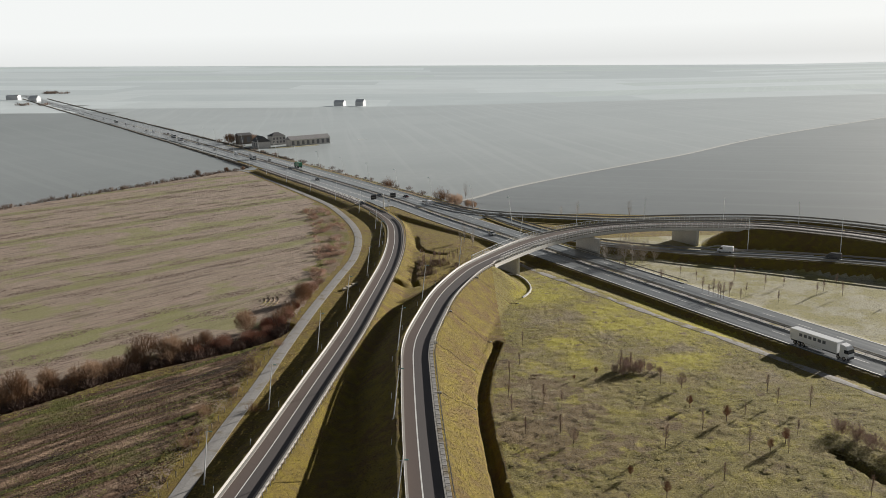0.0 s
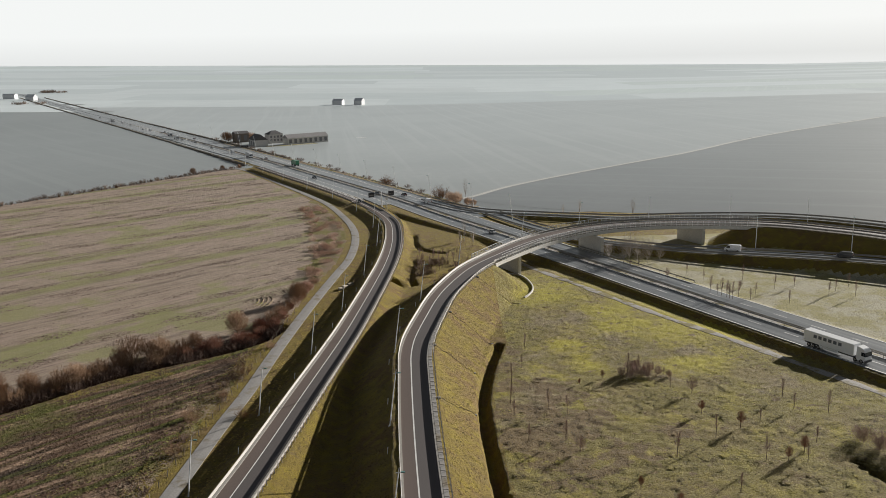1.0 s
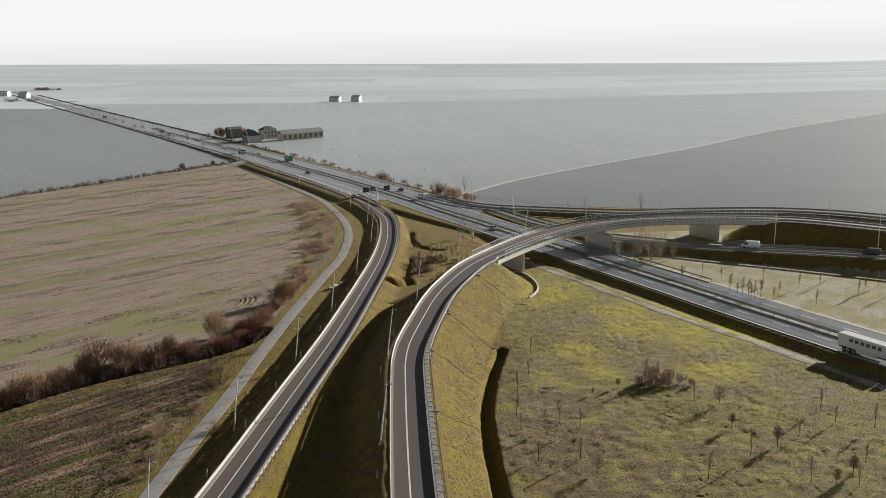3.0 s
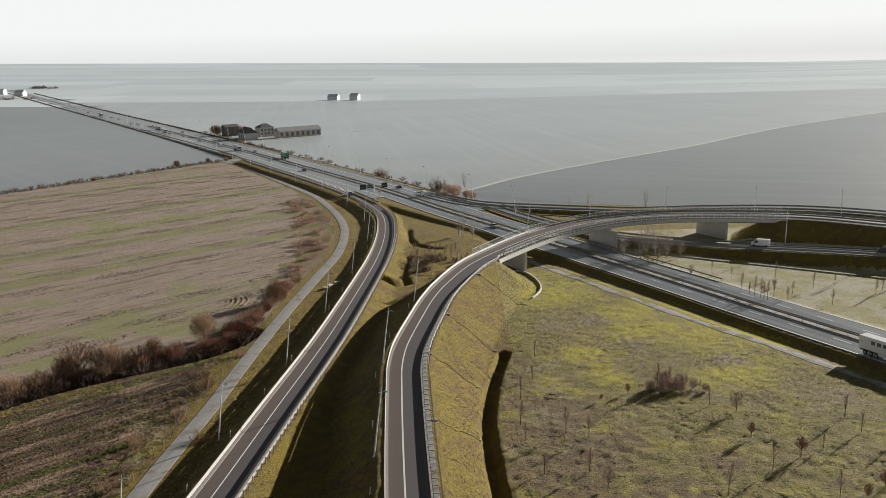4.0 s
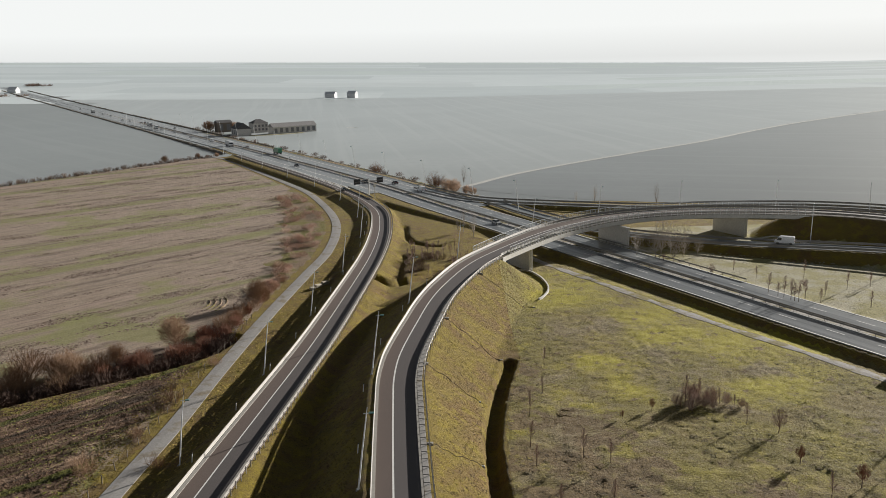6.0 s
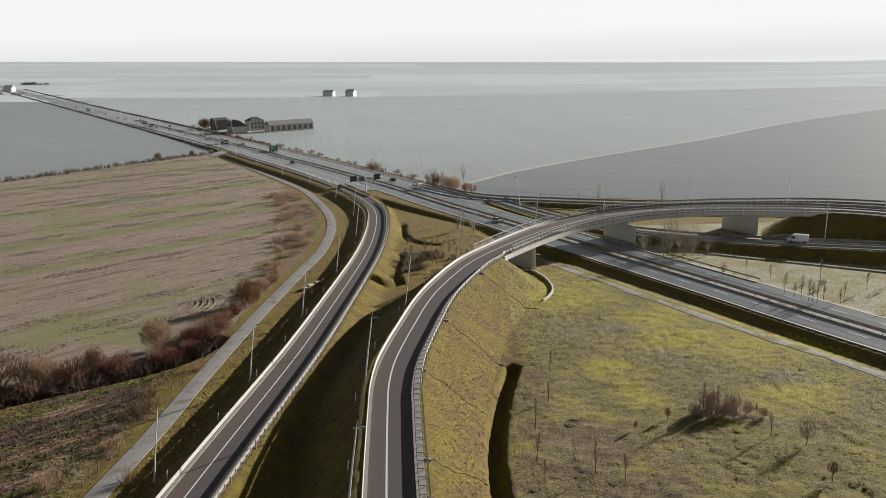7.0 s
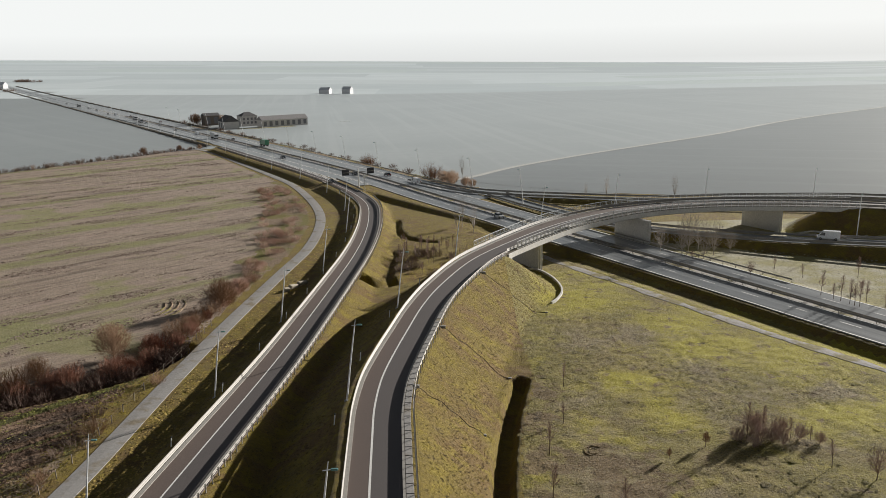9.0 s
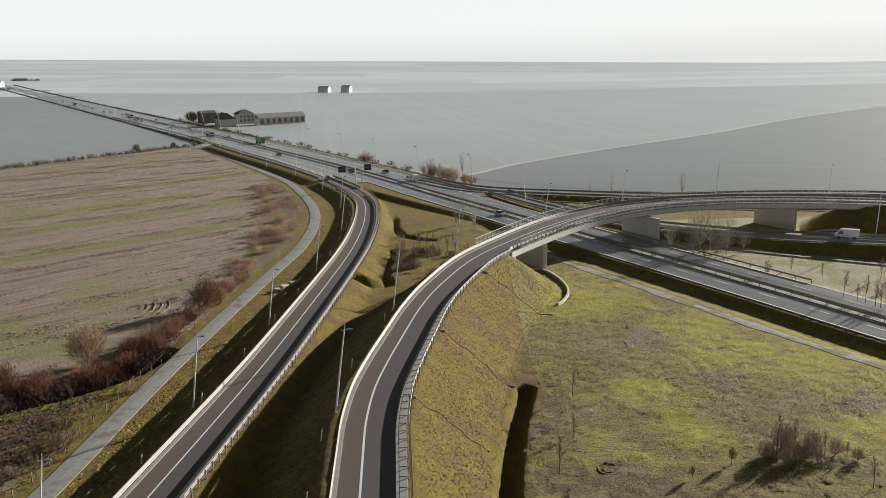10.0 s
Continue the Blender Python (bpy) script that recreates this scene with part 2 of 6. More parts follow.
def striped_field(name, turn, base, dark, green, pale, pitch, bold=0.9, flushes=(), haze_weight=0.0, at=0.5):
    """Field worked in long strips: broad bands, drill rows, crumbs and weeds."""
    m, n, l, b = mat(name, 0.95)
    v = coords(n, l, (1, 1, 1), -turn)
    sep = n.new("ShaderNodeSeparateXYZ")
    warp = noise_tex(n, l, v, 0.03, 3)
    l.new(v, sep.inputs[0])
    add = n.new("ShaderNodeMath")
    add.operation = 'MULTIPLY_ADD'
    l.new(warp, add.inputs[0])
    add.inputs[1].default_value = 6.0
    l.new(sep.outputs["Y"], add.inputs[2])
    comb = n.new("ShaderNodeCombineXYZ")
    l.new(add.outputs[0], comb.inputs["Y"])
    broad = noise_tex(n, l, comb.outputs[0], pitch, 2, 0.6)
    rows = noise_tex(n, l, coords(n, l, (0.1, 1.0, 1), -turn), 0.9, 6, 0.8)
    streak = noise_tex(n, l, coords(n, l, (0.12, 1.0, 1), -turn), 0.16, 5, 0.65)
    grit = stretch(n, l, noise_tex(n, l, coords(n, l), 2.3, 7, 0.8), 0.34, 0.66)
    patch = near_spots(n, l, noise_tex(n, l, coords(n, l), 0.05, 5, 0.65), flushes, 0.3)
    c = mix(n, l, grit, tuple(k * 0.6 for k in base), tuple(k * 1.34 for k in base))
    c = mix(n, l, ramp(n, l, broad, ((0.4, (0.9, 0.9, 0.9)), (0.46, (0, 0, 0)))), c, mix(n, l, grit, tuple(k * 0.6 for k in green), tuple(k * 1.25 for k in green)))
    torn = ramp(n, l, noise_tex(n, l, coords(n, l, (0.35, 1.0, 1), -turn), 0.22, 5, 0.7), ((0.42, (0, 0, 0)), (0.58, (1, 1, 1))))
    c = mix(n, l, mix(n, l, 1.0, ramp(n, l, broad, ((at, (0, 0, 0)), (at + 0.08, (bold, bold, bold)))), torn, 'MULTIPLY'), c, mix(n, l, grit, tuple(k * 0.7 for k in pale), tuple(k * 1.2 for k in pale)))
    c = mix(n, l, ramp(n, l, rows, ((0.38, (0.8, 0.8, 0.8)), (0.53, (0, 0, 0)))), c, dark)
    c = mix(n, l, ramp(n, l, streak, ((0.55, (0, 0, 0)), (0.66, (0.85, 0.85, 0.85)))), c, tuple(k * 0.8 for k in dark))
    c = mix(n, l, ramp(n, l, patch, ((0.54, (0, 0, 0)), (0.66, (0.75, 0.75, 0.75)))), c, mix(n, l, grit, tuple(k * 0.6 for k in green), tuple(k * 1.3 for k in green)))
    l.new(c, b.inputs["Base Color"])
    haze_sheen(b, haze_weight)
    bump(n, l, b, mix(n, l, 0.5, grit, rows), 1.0, 0.25)
    return m


FLUSHES = ((-79, 237, 8), (-64, 230, 7), (-102, 219, 8), (-89, 207, 8), (-110, 207, 9), (-83, 228, 6), (-128, 245, 10), (-132, 356, 11), (-122, 367, 11), (-111, 376, 11), (-100, 386, 10), (-88, 397, 9), (-140, 374, 9), (-62, 240, 5), (-70, 232, 6))
M["plough"] = striped_field("ploughed_soil", 43.5, (0.112, 0.06, 0.031), (0.024, 0.0135, 0.008), (0.11, 0.115, 0.014), (0.39, 0.262, 0.172), 0.27, 1.0, at=0.47)
M["stubble"] = striped_field("stubble_field", 43.0, (0.325, 0.25, 0.188), (0.17, 0.118, 0.085), (0.245, 0.238, 0.085), (0.36, 0.268, 0.212), 0.05, 0.9, FLUSHES, 0.03)


def plain(name, colour, rough=0.6, metal=0.0, var=0.25, scale=3.0):
    m, n, l, b = mat(name, rough, metal)
    f = noise_tex(n, l, coords(n, l), scale, 4)
    l.new(mix(n, l, f, tuple(k * (1 - var) for k in colour), tuple(min(1, k * (1 + var)) for k in colour)), b.inputs["Base Color"])
    return m


M["steel"] = plain("galvanised_steel", (0.29, 0.272, 0.247), 0.62, 0.1)
M["fence_steel"] = plain("fence_steel", (0.62, 0.63, 0.63), 0.5)
M["pole"] = plain("lamp_pole_steel", (0.84, 0.85, 0.84), 0.45, 0.0)
M["lamp_head"] = plain("lamp_head_green", (0.12, 0.25, 0.24), 0.4)
M["white_plastic"] = plain("white_plastic", (0.75, 0.75, 0.73), 0.5)
M["black_rubber"] = plain("black_rubber", (0.02, 0.02, 0.02), 0.8)
M["twig"] = plain("bare_twigs", (0.2, 0.14, 0.105), 0.9)
M["hedge_twig"] = plain("hedge_twigs", (0.26, 0.158, 0.092), 0.9)
M["red_twig"] = plain("red_twigs", (0.25, 0.118, 0.075), 0.9)
M["reed"] = plain("dry_reed", (0.56, 0.43, 0.33), 0.9)
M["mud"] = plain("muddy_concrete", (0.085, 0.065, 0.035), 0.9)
M["straw_twig"] = plain("straw_coloured_twigs", (0.28, 0.175, 0.105), 0.9)
M["pale_twig"] = plain("pale_grey_twigs", (0.4, 0.355, 0.315), 0.9)
M["bramble"] = plain("bramble_stems", (0.5, 0.345, 0.275), 0.9)
M["thicket"] = plain("thicket_twigs", (0.33, 0.235, 0.2), 0.9)
# stems coloured this dark to imitate the deep shade inside the ditch
M["shade_bramble"] = plain("shade_bramble_stems", (0.1, 0.062, 0.047), 0.9)
M["old_wood"] = plain("weathered_wood", (0.2, 0.17, 0.14), 0.9)
M["white_paint"] = plain("white_vehicle_paint", (0.75, 0.76, 0.78), 0.3)


# ---- geometry helpers ----
def mesh_object(name, verts, faces, material=None, parent=None, label="", smooth=False):
    me = bpy.data.meshes.new(name)
    me.from_pydata([tuple(v) for v in verts], [], faces)
    for k in (material if isinstance(material, (list, tuple)) else [material]):
        if k:
            me.materials.append(k)
    if smooth:
        me.polygons.foreach_set("use_smooth", [True] * len(me.polygons))
    me.update()
    ob = new(name, me)
    if parent:
        ob.parent = parent
    if label:
        ob["label"] = label
    return ob


def part(name, bm, material, parent, label=""):
    me = bpy.data.meshes.new(name)
    bm.to_mesh(me)
    bm.free()
    me.materials.append(material)
    ob = new(name, me)
    ob.parent = parent
    if label:
        ob["label"] = label
    return ob


def box(bm, x0, x1, y0, y1, z0, z1):
    vs = [bm.verts.new(p) for p in ((x0, y0, z0), (x1, y0, z0), (x1, y1, z0), (x0, y1, z0), (x0, y0, z1), (x1, y0, z1), (x1, y1, z1), (x0, y1, z1))]
    for f in ((3, 2, 1, 0), (4, 5, 6, 7), (0, 1, 5, 4), (1, 2, 6, 5), (2, 3, 7, 6), (3, 0, 4, 7)):
        bm.faces.new([vs[i] for i in f])


def prism(verts, faces, a, b, r0, r1, sides=5):
    """A tapered stick from a to b, added to the lists."""
    a, b = Vector(a), Vector(b)
    d = (b - a).normalized()
    u = d.orthogonal().normalized()
    w = d.cross(u)
    k = len(verts)
    for c, r in ((a, r0), (b, r1)):
        for i in range(sides):
            t = 2 * math.pi * i / sides
            verts.append(c + (u * math.cos(t) + w * math.sin(t)) * r)
    for i in range(sides):
        j = (i + 1) % sides
        faces.append((k + i, k + j, k + sides + j, k + sides + i))
    faces.append(tuple(k + sides + i for i in range(sides)))


def spike(verts, faces, a, b, r):
    """A three-sided twig from a to its point at b, added to the lists."""
    d = (b - a).normalized()
    u = d.orthogonal().normalized()
    w = d.cross(u)
    k = len(verts)
    verts.extend((a + u * r, a - u * r * 0.5 + w * r * 0.87, a - u * r * 0.5 - w * r * 0.87, b))
    faces.extend(((k, k + 1, k + 3), (k + 1, k + 2, k + 3), (k + 2, k, k + 3)))


def spline(pts, step=2.0):
    """Catmull-Rom through points (x, y, z), resampled at even steps."""
    p = np.array(pts, float)
    p = np.vstack([2 * p[0] - p[1], p, 2 * p[-1] - p[-2]])
    out = []
    for i in range(1, len(p) - 2):
        for t in np.linspace(0, 1, 40, endpoint=False):
            a, b, c, d = p[i - 1:i + 3]
            out.append(0.5 * (2 * b + (c - a) * t + (2 * a - 5 * b + 4 * c - d) * t * t + (3 * b - a - 3 * c + d) * t ** 3))
    out = np.array(out + [p[-2]])
    s = np.r_[0, np.cumsum(np.linalg.norm(np.diff(out[:, :2], axis=0), axis=1))]
    q = np.arange(0, s[-1], step)
    return np.column_stack([np.interp(q, s, out[:, k]) for k in range(3)])


def sides_of(line):
    """Unit vectors to the right of a line."""
    d = np.gradient(line[:, :2], axis=0)
    d /= np.linalg.norm(d, axis=1)[:, None]
    return np.column_stack([d[:, 1], -d[:, 0]])


def offset(line, off, dz=0.0):
    n = sides_of(line)
    off = np.broadcast_to(off, len(line))
    return np.column_stack([line[:, 0] + n[:, 0] * off, line[:, 1] + n[:, 1] * off, line[:, 2] + dz])


def sweep(name, line, profile, material, parent=None, closed=True, label="", smooth=False):
    """A profile of (offset to the right, height) pairs drawn along a line."""
    n = sides_of(line)
    k = len(profile)
    verts, faces = [], []
    for p, m in zip(line, n):
        for o, z in profile:
            verts.append((p[0] + m[0] * o, p[1] + m[1] * o, p[2] + z))
    for i in range(len(line) - 1):
        for j in range(k if closed else k - 1):
            a, b = i * k + j, i * k + (j + 1) % k
            faces.append((a, b, b + k, a + k))
    if closed:
        faces.append(tuple(range(k))[::-1])
        faces.append(tuple((len(line) - 1) * k + j for j in range(k)))
    return mesh_object(name, verts, faces, material, parent, label, smooth)


def slab(o0, o1, z0, z1):
    return [(o0, z1), (o1, z1), (o1, z0), (o0, z0)]


# ---- plan ----
MOTORWAY = spline([(275, -135, 0.5), (190, 27, 0.5), (150, 103, 0.5), (90, 218, 0.5), (73, 252, 0.5), (43, 310, 0.6), (24, 346, 0.9), (5, 380.5, 1.3), (-32.6, 455, 1.4), (-120.7, 613, 1.3), (-207.6, 765.7, 0.73), (-297.5, 917.7, 0.85), (-412.3, 1099.0, 3.47), (-684.1, 1501.9, 14.36), (-912.4, 1842.8, 24.11)], 4.0)
RAMP_R = spline([(17, -150, 3.6), (12, -70, 4.0), (6.5, 10, 4.5), (0.6, 78, 5.0), (-1.1, 98, 5.2), (-2.6, 117, 5.6), (-3.8, 137, 6.0), (-4.7, 156, 6.5), (-5.3, 172, 6.9), (-5.5, 180, 7.1), (-5.05, 189, 7.3), (-3.8, 197.8, 7.45), (-1.95, 208.2, 7.6), (0.6, 221.5, 7.8), (4.2, 234.8, 7.9), (11.4, 254, 8), (21.7, 271.3, 8), (33.3, 287.5, 8), (43.5, 298, 8), (57, 308, 8), (74, 314.5, 8), (96, 315.5, 8), (127, 309, 7.8), (146, 297, 7.6), (162, 282, 7.3), (185, 250, 6.5), (215, 190, 5), (262, 95, 3), (335, -50, 1.5)], 2.0)
RAMP_L = spline([(-62, -150, 3.2), (-57, -70, 3.1), (-49.5, 10, 3), (-41.5, 77, 3), (-38.0, 100.5, 2.9), (-34.8, 124, 2.8), (-32.1, 143, 2.8), (-28.6, 171, 2.8), (-25.1, 197.8, 2.8), (-23.1, 215, 2.8), (-20.7, 241, 2.7), (-18.9, 263.6, 2.4), (-17.4, 286.4, 2.0), (-16.6, 310.2, 1.8), (-17, 336.3, 1.7), (-19.3, 364, 1.6), (-25.2, 387.7, 1.5), (-35.6, 415.4, 1.45), (-51.4, 449, 1.42), (-72.2, 488.6, 1.42), (-98.9, 537, 1.42), (-123.7, 583.5, 1.42)], 2.0)
SERVICE = spline([(-97, -150, 0.1), (-82, -70, 0.1), (-62, 10, 0.1), (-51.6, 70, 0.1), (-49, 100, 0.1), (-47, 130, 0.1), (-45, 158, 0.1), (-43, 180, 0.1), (-41.5, 206, 0.1), (-38.8, 240, 0.1), (-35, 278, 0.1), (-32.4, 304, 0.1), (-32.8, 333, 0.1), (-36, 359, 0.1), (-43.5, 389, 0.1), (-56, 427, 0.1), (-72, 461, 0.1), (-94, 505, 0.1), (-120, 556, 0.1), (-136, 583, 0.1), (-150, 592, 0.1)], 2.0)
VAN_ROAD = spline([(20, 398, 1.35), (40, 354, 1.0), (58, 325, 0.9), (74, 308, 1.4), (92, 295, 2.0), (107, 287, 2.5), (128, 276, 3.2), (152, 261, 3.8), (175, 243, 4.2), (206, 208, 4.9)], 3.0)
SLIP = spline([(-20, 456, 1.4), (2, 414, 1.4), (17, 392, 1.3), (30, 383, 1.2), (48, 375, 1.3), (66, 367, 1.5), (86, 357, 2.2), (112, 354, 2.8), (146, 346, 3.2), (173, 326, 3.5), (200, 290, 3.5), (245, 215, 3.2), (300, 110, 2.5), (370, -30, 1.5)], 3.0)
FIELD_PATH = spline([(20, 312, 0.05), (34, 282, 0.05), (45, 261, 0.05), (55, 241, 0.05), (65, 222, 0.05), (75, 205, 0.05), (87, 182, 0.05), (104, 150, 0.05), (130, 100, 0.05), (168, 30, 0.05), (250, -125, 0.05)], 3.0)
DITCH_R = spline([(15.6, 205, 0), (14.4, 200, 0), (12, 189, 0), (9.5, 172, 0), (9, 158, 0), (9.3, 146, 0), (10, 130, 0), (12, 100, 0), (15, 75, 0), (21, 10, 0), (31, -140, 0)], 3.0)
DITCH_L = spline([(-46.5, 224, 0), (-49, 216, 0), (-57, 208, 0), (-70, 200, 0), (-82, 191, 0), (-91, 181, 0), (-100, 172, 0), (-125, 148, 0), (-170, 105, 0), (-270, 20, 0)], 4.0)
CREEK_A = np.array([(-9, 342, 0), (-8.5, 328, 0), (-6, 317, 0), (-1, 311, 0), (3, 309, 0)], float)
CREEK_B = np.array([(-7.5, 298, 0), (-9, 286, 0), (-9, 272, 0), (-6, 266, 0)], float)
CREEK_C = np.array([(-13.2, 264.8, 0), (-10, 264.8, 0), (-4.3, 269.3, 0), (1.2, 276, 0), (6.5, 282.8, 0)], float)
TRACK = spline([(14, 432, 0.14), (22, 440, 0.14), (44, 471, 0.14), (84, 513, 0.14), (130, 556, 0.14), (190, 612, 0.14), (261, 690, 0.14), (338, 764, 0.14), (507, 906, 0.14), (760, 1120, 0.14)], 8.0)
HALF_R = np.interp(RAMP_R[:, 1] + 2 * np.maximum(RAMP_R[:, 0], 0), [-200, 230, 300, 380, 2000], [2.9, 2.9, 3.4, 4.6, 4.6])
ABUT_A = int(np.argmin(np.hypot(RAMP_R[:, 0] - 15.5, RAMP_R[:, 1] - 261.5)))
ABUT_B = int(np.argmin(np.hypot(RAMP_R[:, 0] - 124, RAMP_R[:, 1] - 310)))


def near(px, py, line):
    """Distance to a line, and the line's height there."""
    best, zz = np.full(px.shape, 1e9), np.zeros(px.shape)
    for a, b in zip(line[:-1], line[1:]):
        dx, dy = b[0] - a[0], b[1] - a[1]
        t = np.clip(((px - a[0]) * dx + (py - a[1]) * dy) / (dx * dx + dy * dy), 0, 1)
        d = np.hypot(px - a[0] - t * dx, py - a[1] - t * dy)
        k = d < best
        best, zz = np.where(k, d, best), np.where(k, a[2] + t * (b[2] - a[2]), zz)
    return best, zz


def bank(h, px, py, line, half, slope):
    d, z = near(px, py, line)
    return np.maximum(h, z - 0.12 - np.maximum(0, d - half) / slope)


LATTICE = np.random.RandomState(17).rand(256, 256)


def lumps(px, py, cell):
    """Smooth random lumps of one size, 0 to 1."""
    u, v = px / cell, py / cell
    i, j = np.floor(u).astype(int), np.floor(v).astype(int)
    f, k = u - i, v - j
    f, k = f * f * (3 - 2 * f), k * k * (3 - 2 * k)
    q = lambda a, b: LATTICE[(i + a) % 256, (j + b) % 256]
    return (q(0, 0) * (1 - f) + q(1, 0) * f) * (1 - k) + (q(0, 1) * (1 - f) + q(1, 1) * f) * k


def plain_rise(px, py):
    """The plain climbs very gently far to the north-west."""
    d = 0.014 * py - 0.0223 * px - 22
    return np.maximum(0, 0.5 * (d + np.sqrt(d * d + 16)) - 0.5) * np.clip((py - 500) / 500, 0, 1)


def ground_height(px, py):
    h = plain_rise(px, py)
    d, _ = near(px, py, DITCH_L[::2])
    h -= 2.8 * np.exp(-(d / 3.9) ** 6)
    d, _ = near(px, py, offset(MOTORWAY[::3], -14.5))
    h -= 1.5 * np.exp(-(d / 2.6) ** 4) * np.clip((335 - py) / 20, 0, 1) * 0.6
    for c, depth, w in ((CREEK_A, 1.0, 1.2), (CREEK_B, 1.2, 1.3)):
        d, _ = near(px, py, c)
        h -= depth * np.exp(-(d / w) ** 4)
    cut, _ = near(px, py, CREEK_C)
    h = bank(h, px, py, MOTORWAY[::3], np.interp(py, [330, 400], [10.6, 16.9]), np.interp(py, [450, 640], [1.7, 6.0]))
    d, _ = near(px, py, np.array([(74.5, 139.2, 0), (75.4, 135.8, 0), (78.2, 128, 0), (86, 110, 0), (96, 88, 0)], float))
    h -= 1.7 * np.exp(-(d / 1.2) ** 6)
    h = bank(h, px, py, np.vstack([RAMP_R[:ABUT_A - 1:3], RAMP_R[ABUT_A - 2]]), 4.7, 1.4)
    h = bank(h, px, py, RAMP_R[ABUT_B + 1::3], 7.0, 1.75)
    h = bank(h, px, py, RAMP_L[::3], 4.5, np.where(px < np.interp(py, RAMP_L[:, 1], RAMP_L[:, 0]), np.interp(py, [285, 345], [1.6, 4.2]), 1.6))
    h = bank(h, px, py, VAN_ROAD[::2], 4.5, 1.6)
    h = bank(h, px, py, SLIP[::2], 4.0, 1.8)
    d, _ = near(px, py, DITCH_R)
    h = h - (1.9 + 0.5 * np.maximum(h, 0)) * np.exp(-(d / 1.25) ** 6)
    h = h - (1.7 + 0.6 * np.maximum(h, 0)) * np.exp(-(cut / 2.5) ** 6)
    # unevenness of the old ground, none under the paths
    d, _ = near(px, py, FIELD_PATH)
    e, _ = near(px, py, SERVICE[::3])
    k = np.clip((np.minimum(d, e) - 2.2) / 2, 0, 1) * ((px > -60) & (px < np.interp(py, MOTORWAY[:, 1], MOTORWAY[:, 0]) - 17) & (py > 60) & (py < 330))
    k = k * np.clip(1.1 - h, 0.4, 1.0)
    return h + k * (0.1 * (lumps(px, py, 3.1) - 0.5) + (0.26 + 0.1 * np.clip((190 - py) / 30, 0, 1)) * (lumps(px + 40, py, 1.3) - 0.5))


def steps(parts):
    out = []
    for a, b, s in parts:
        out += list(np.arange(a, b, s))
    return np.array(out + [parts[-1][1]])


gx = steps([(-9000, -2000, 500), (-2000, -500, 60), (-500, -260, 8), (-260, -110, 2.5), (-110, -60, 1.6), (-60, 8, 0.9), (8, 70, 0.56), (70, 78, 0.8), (78, 120, 1.1), (120, 190, 2.2), (190, 260, 4), (260, 700, 15), (700, 2000, 100), (2000, 9000, 500)])
gy = steps([(-2000, -200, 150), (-200, 40, 5), (40, 115, 1.5), (115, 130, 0.7), (130, 222, 0.56), (222, 270, 0.9), (270, 330, 1.1), (330, 480, 1.8), (480, 800, 3.2), (800, 1600, 20), (1600, 4000, 80), (4000, 9000, 500)])
GX, GY = np.meshgrid(gx, gy)
GZ = ground_height(GX, GY)


def surface(px, py):
    """Height of the finished ground."""
    i, j = np.clip(np.searchsorted(gx, px) - 1, 0, len(gx) - 2), np.clip(np.searchsorted(gy, py) - 1, 0, len(gy) - 2)
    u, v = (px - gx[i]) / (gx[i + 1] - gx[i]), (py - gy[j]) / (gy[j + 1] - gy[j])
    return (GZ[j, i] * (1 - u) + GZ[j, i + 1] * u) * (1 - v) + (GZ[j + 1, i] * (1 - u) + GZ[j + 1, i + 1] * u) * v


fx, fy = (GX[:-1, :-1] + GX[1:, 1:]) / 2, (GY[:-1, :-1] + GY[1:, 1:]) / 2


def side(px, py, a, b):
    """Positive to the left of the way from a to b."""
    return (b[0] - a[0]) * (py - a[1]) - (b[1] - a[1]) * (px - a[0])


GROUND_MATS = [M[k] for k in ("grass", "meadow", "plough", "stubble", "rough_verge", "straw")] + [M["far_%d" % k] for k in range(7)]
mw_off = np.interp(fy, MOTORWAY[:, 1], MOTORWAY[:, 0])
serv_x = np.interp(fy, SERVICE[:, 1], SERVICE[:, 0])
zone = np.zeros(fx.shape, int)
left = fx < serv_x - 4
zone[left] = 3
zone[left & (fy < np.interp(fx, DITCH_L[::-1, 0], DITCH_L[::-1, 1]))] = 2
north = (fx > mw_off + 27) & (fy > 385)
west = (left & (side(fx, fy, (-141, 595), (-242, 446)) < 0)) | ((fy > 590) & (fx < mw_off - 21))
west &= fx < mw_off
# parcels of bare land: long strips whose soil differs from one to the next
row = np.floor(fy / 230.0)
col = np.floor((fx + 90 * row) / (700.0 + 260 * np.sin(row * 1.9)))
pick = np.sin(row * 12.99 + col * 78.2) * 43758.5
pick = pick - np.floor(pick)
# far strips take only the paler field colours with the strongest haze sheen
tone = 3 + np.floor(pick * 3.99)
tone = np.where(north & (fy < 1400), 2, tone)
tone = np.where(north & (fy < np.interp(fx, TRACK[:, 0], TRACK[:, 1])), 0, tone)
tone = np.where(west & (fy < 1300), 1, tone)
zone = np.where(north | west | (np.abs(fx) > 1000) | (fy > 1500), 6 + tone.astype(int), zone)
inside = (fx > np.interp(fy, DITCH_R[::-1, 1], DITCH_R[::-1, 0]) + 2.5) & (fx < mw_off - 14) & (fy < 285)
zone[inside] = 1
zone[(fx > mw_off + 11) & (fy < 330) & (fx < 400)] = 5
zone[(fx > mw_off + 18) & (fx < mw_off + 27) & (fy > 385) & (fy < 1000)] = 4
wob = 2.5 * np.sin(fy * 0.21) + 1.5 * np.sin(fy * 0.53 + 1)
zone[(fx > serv_x - np.interp(fy, [240, 262, 300, 350, 415, 440], [0, 9, 14, 20, 18, 3]) + wob) & left & (fy > 235) & (fy < 440)] = 4
dl, _ = near(fx, fy, DITCH_L[::2])
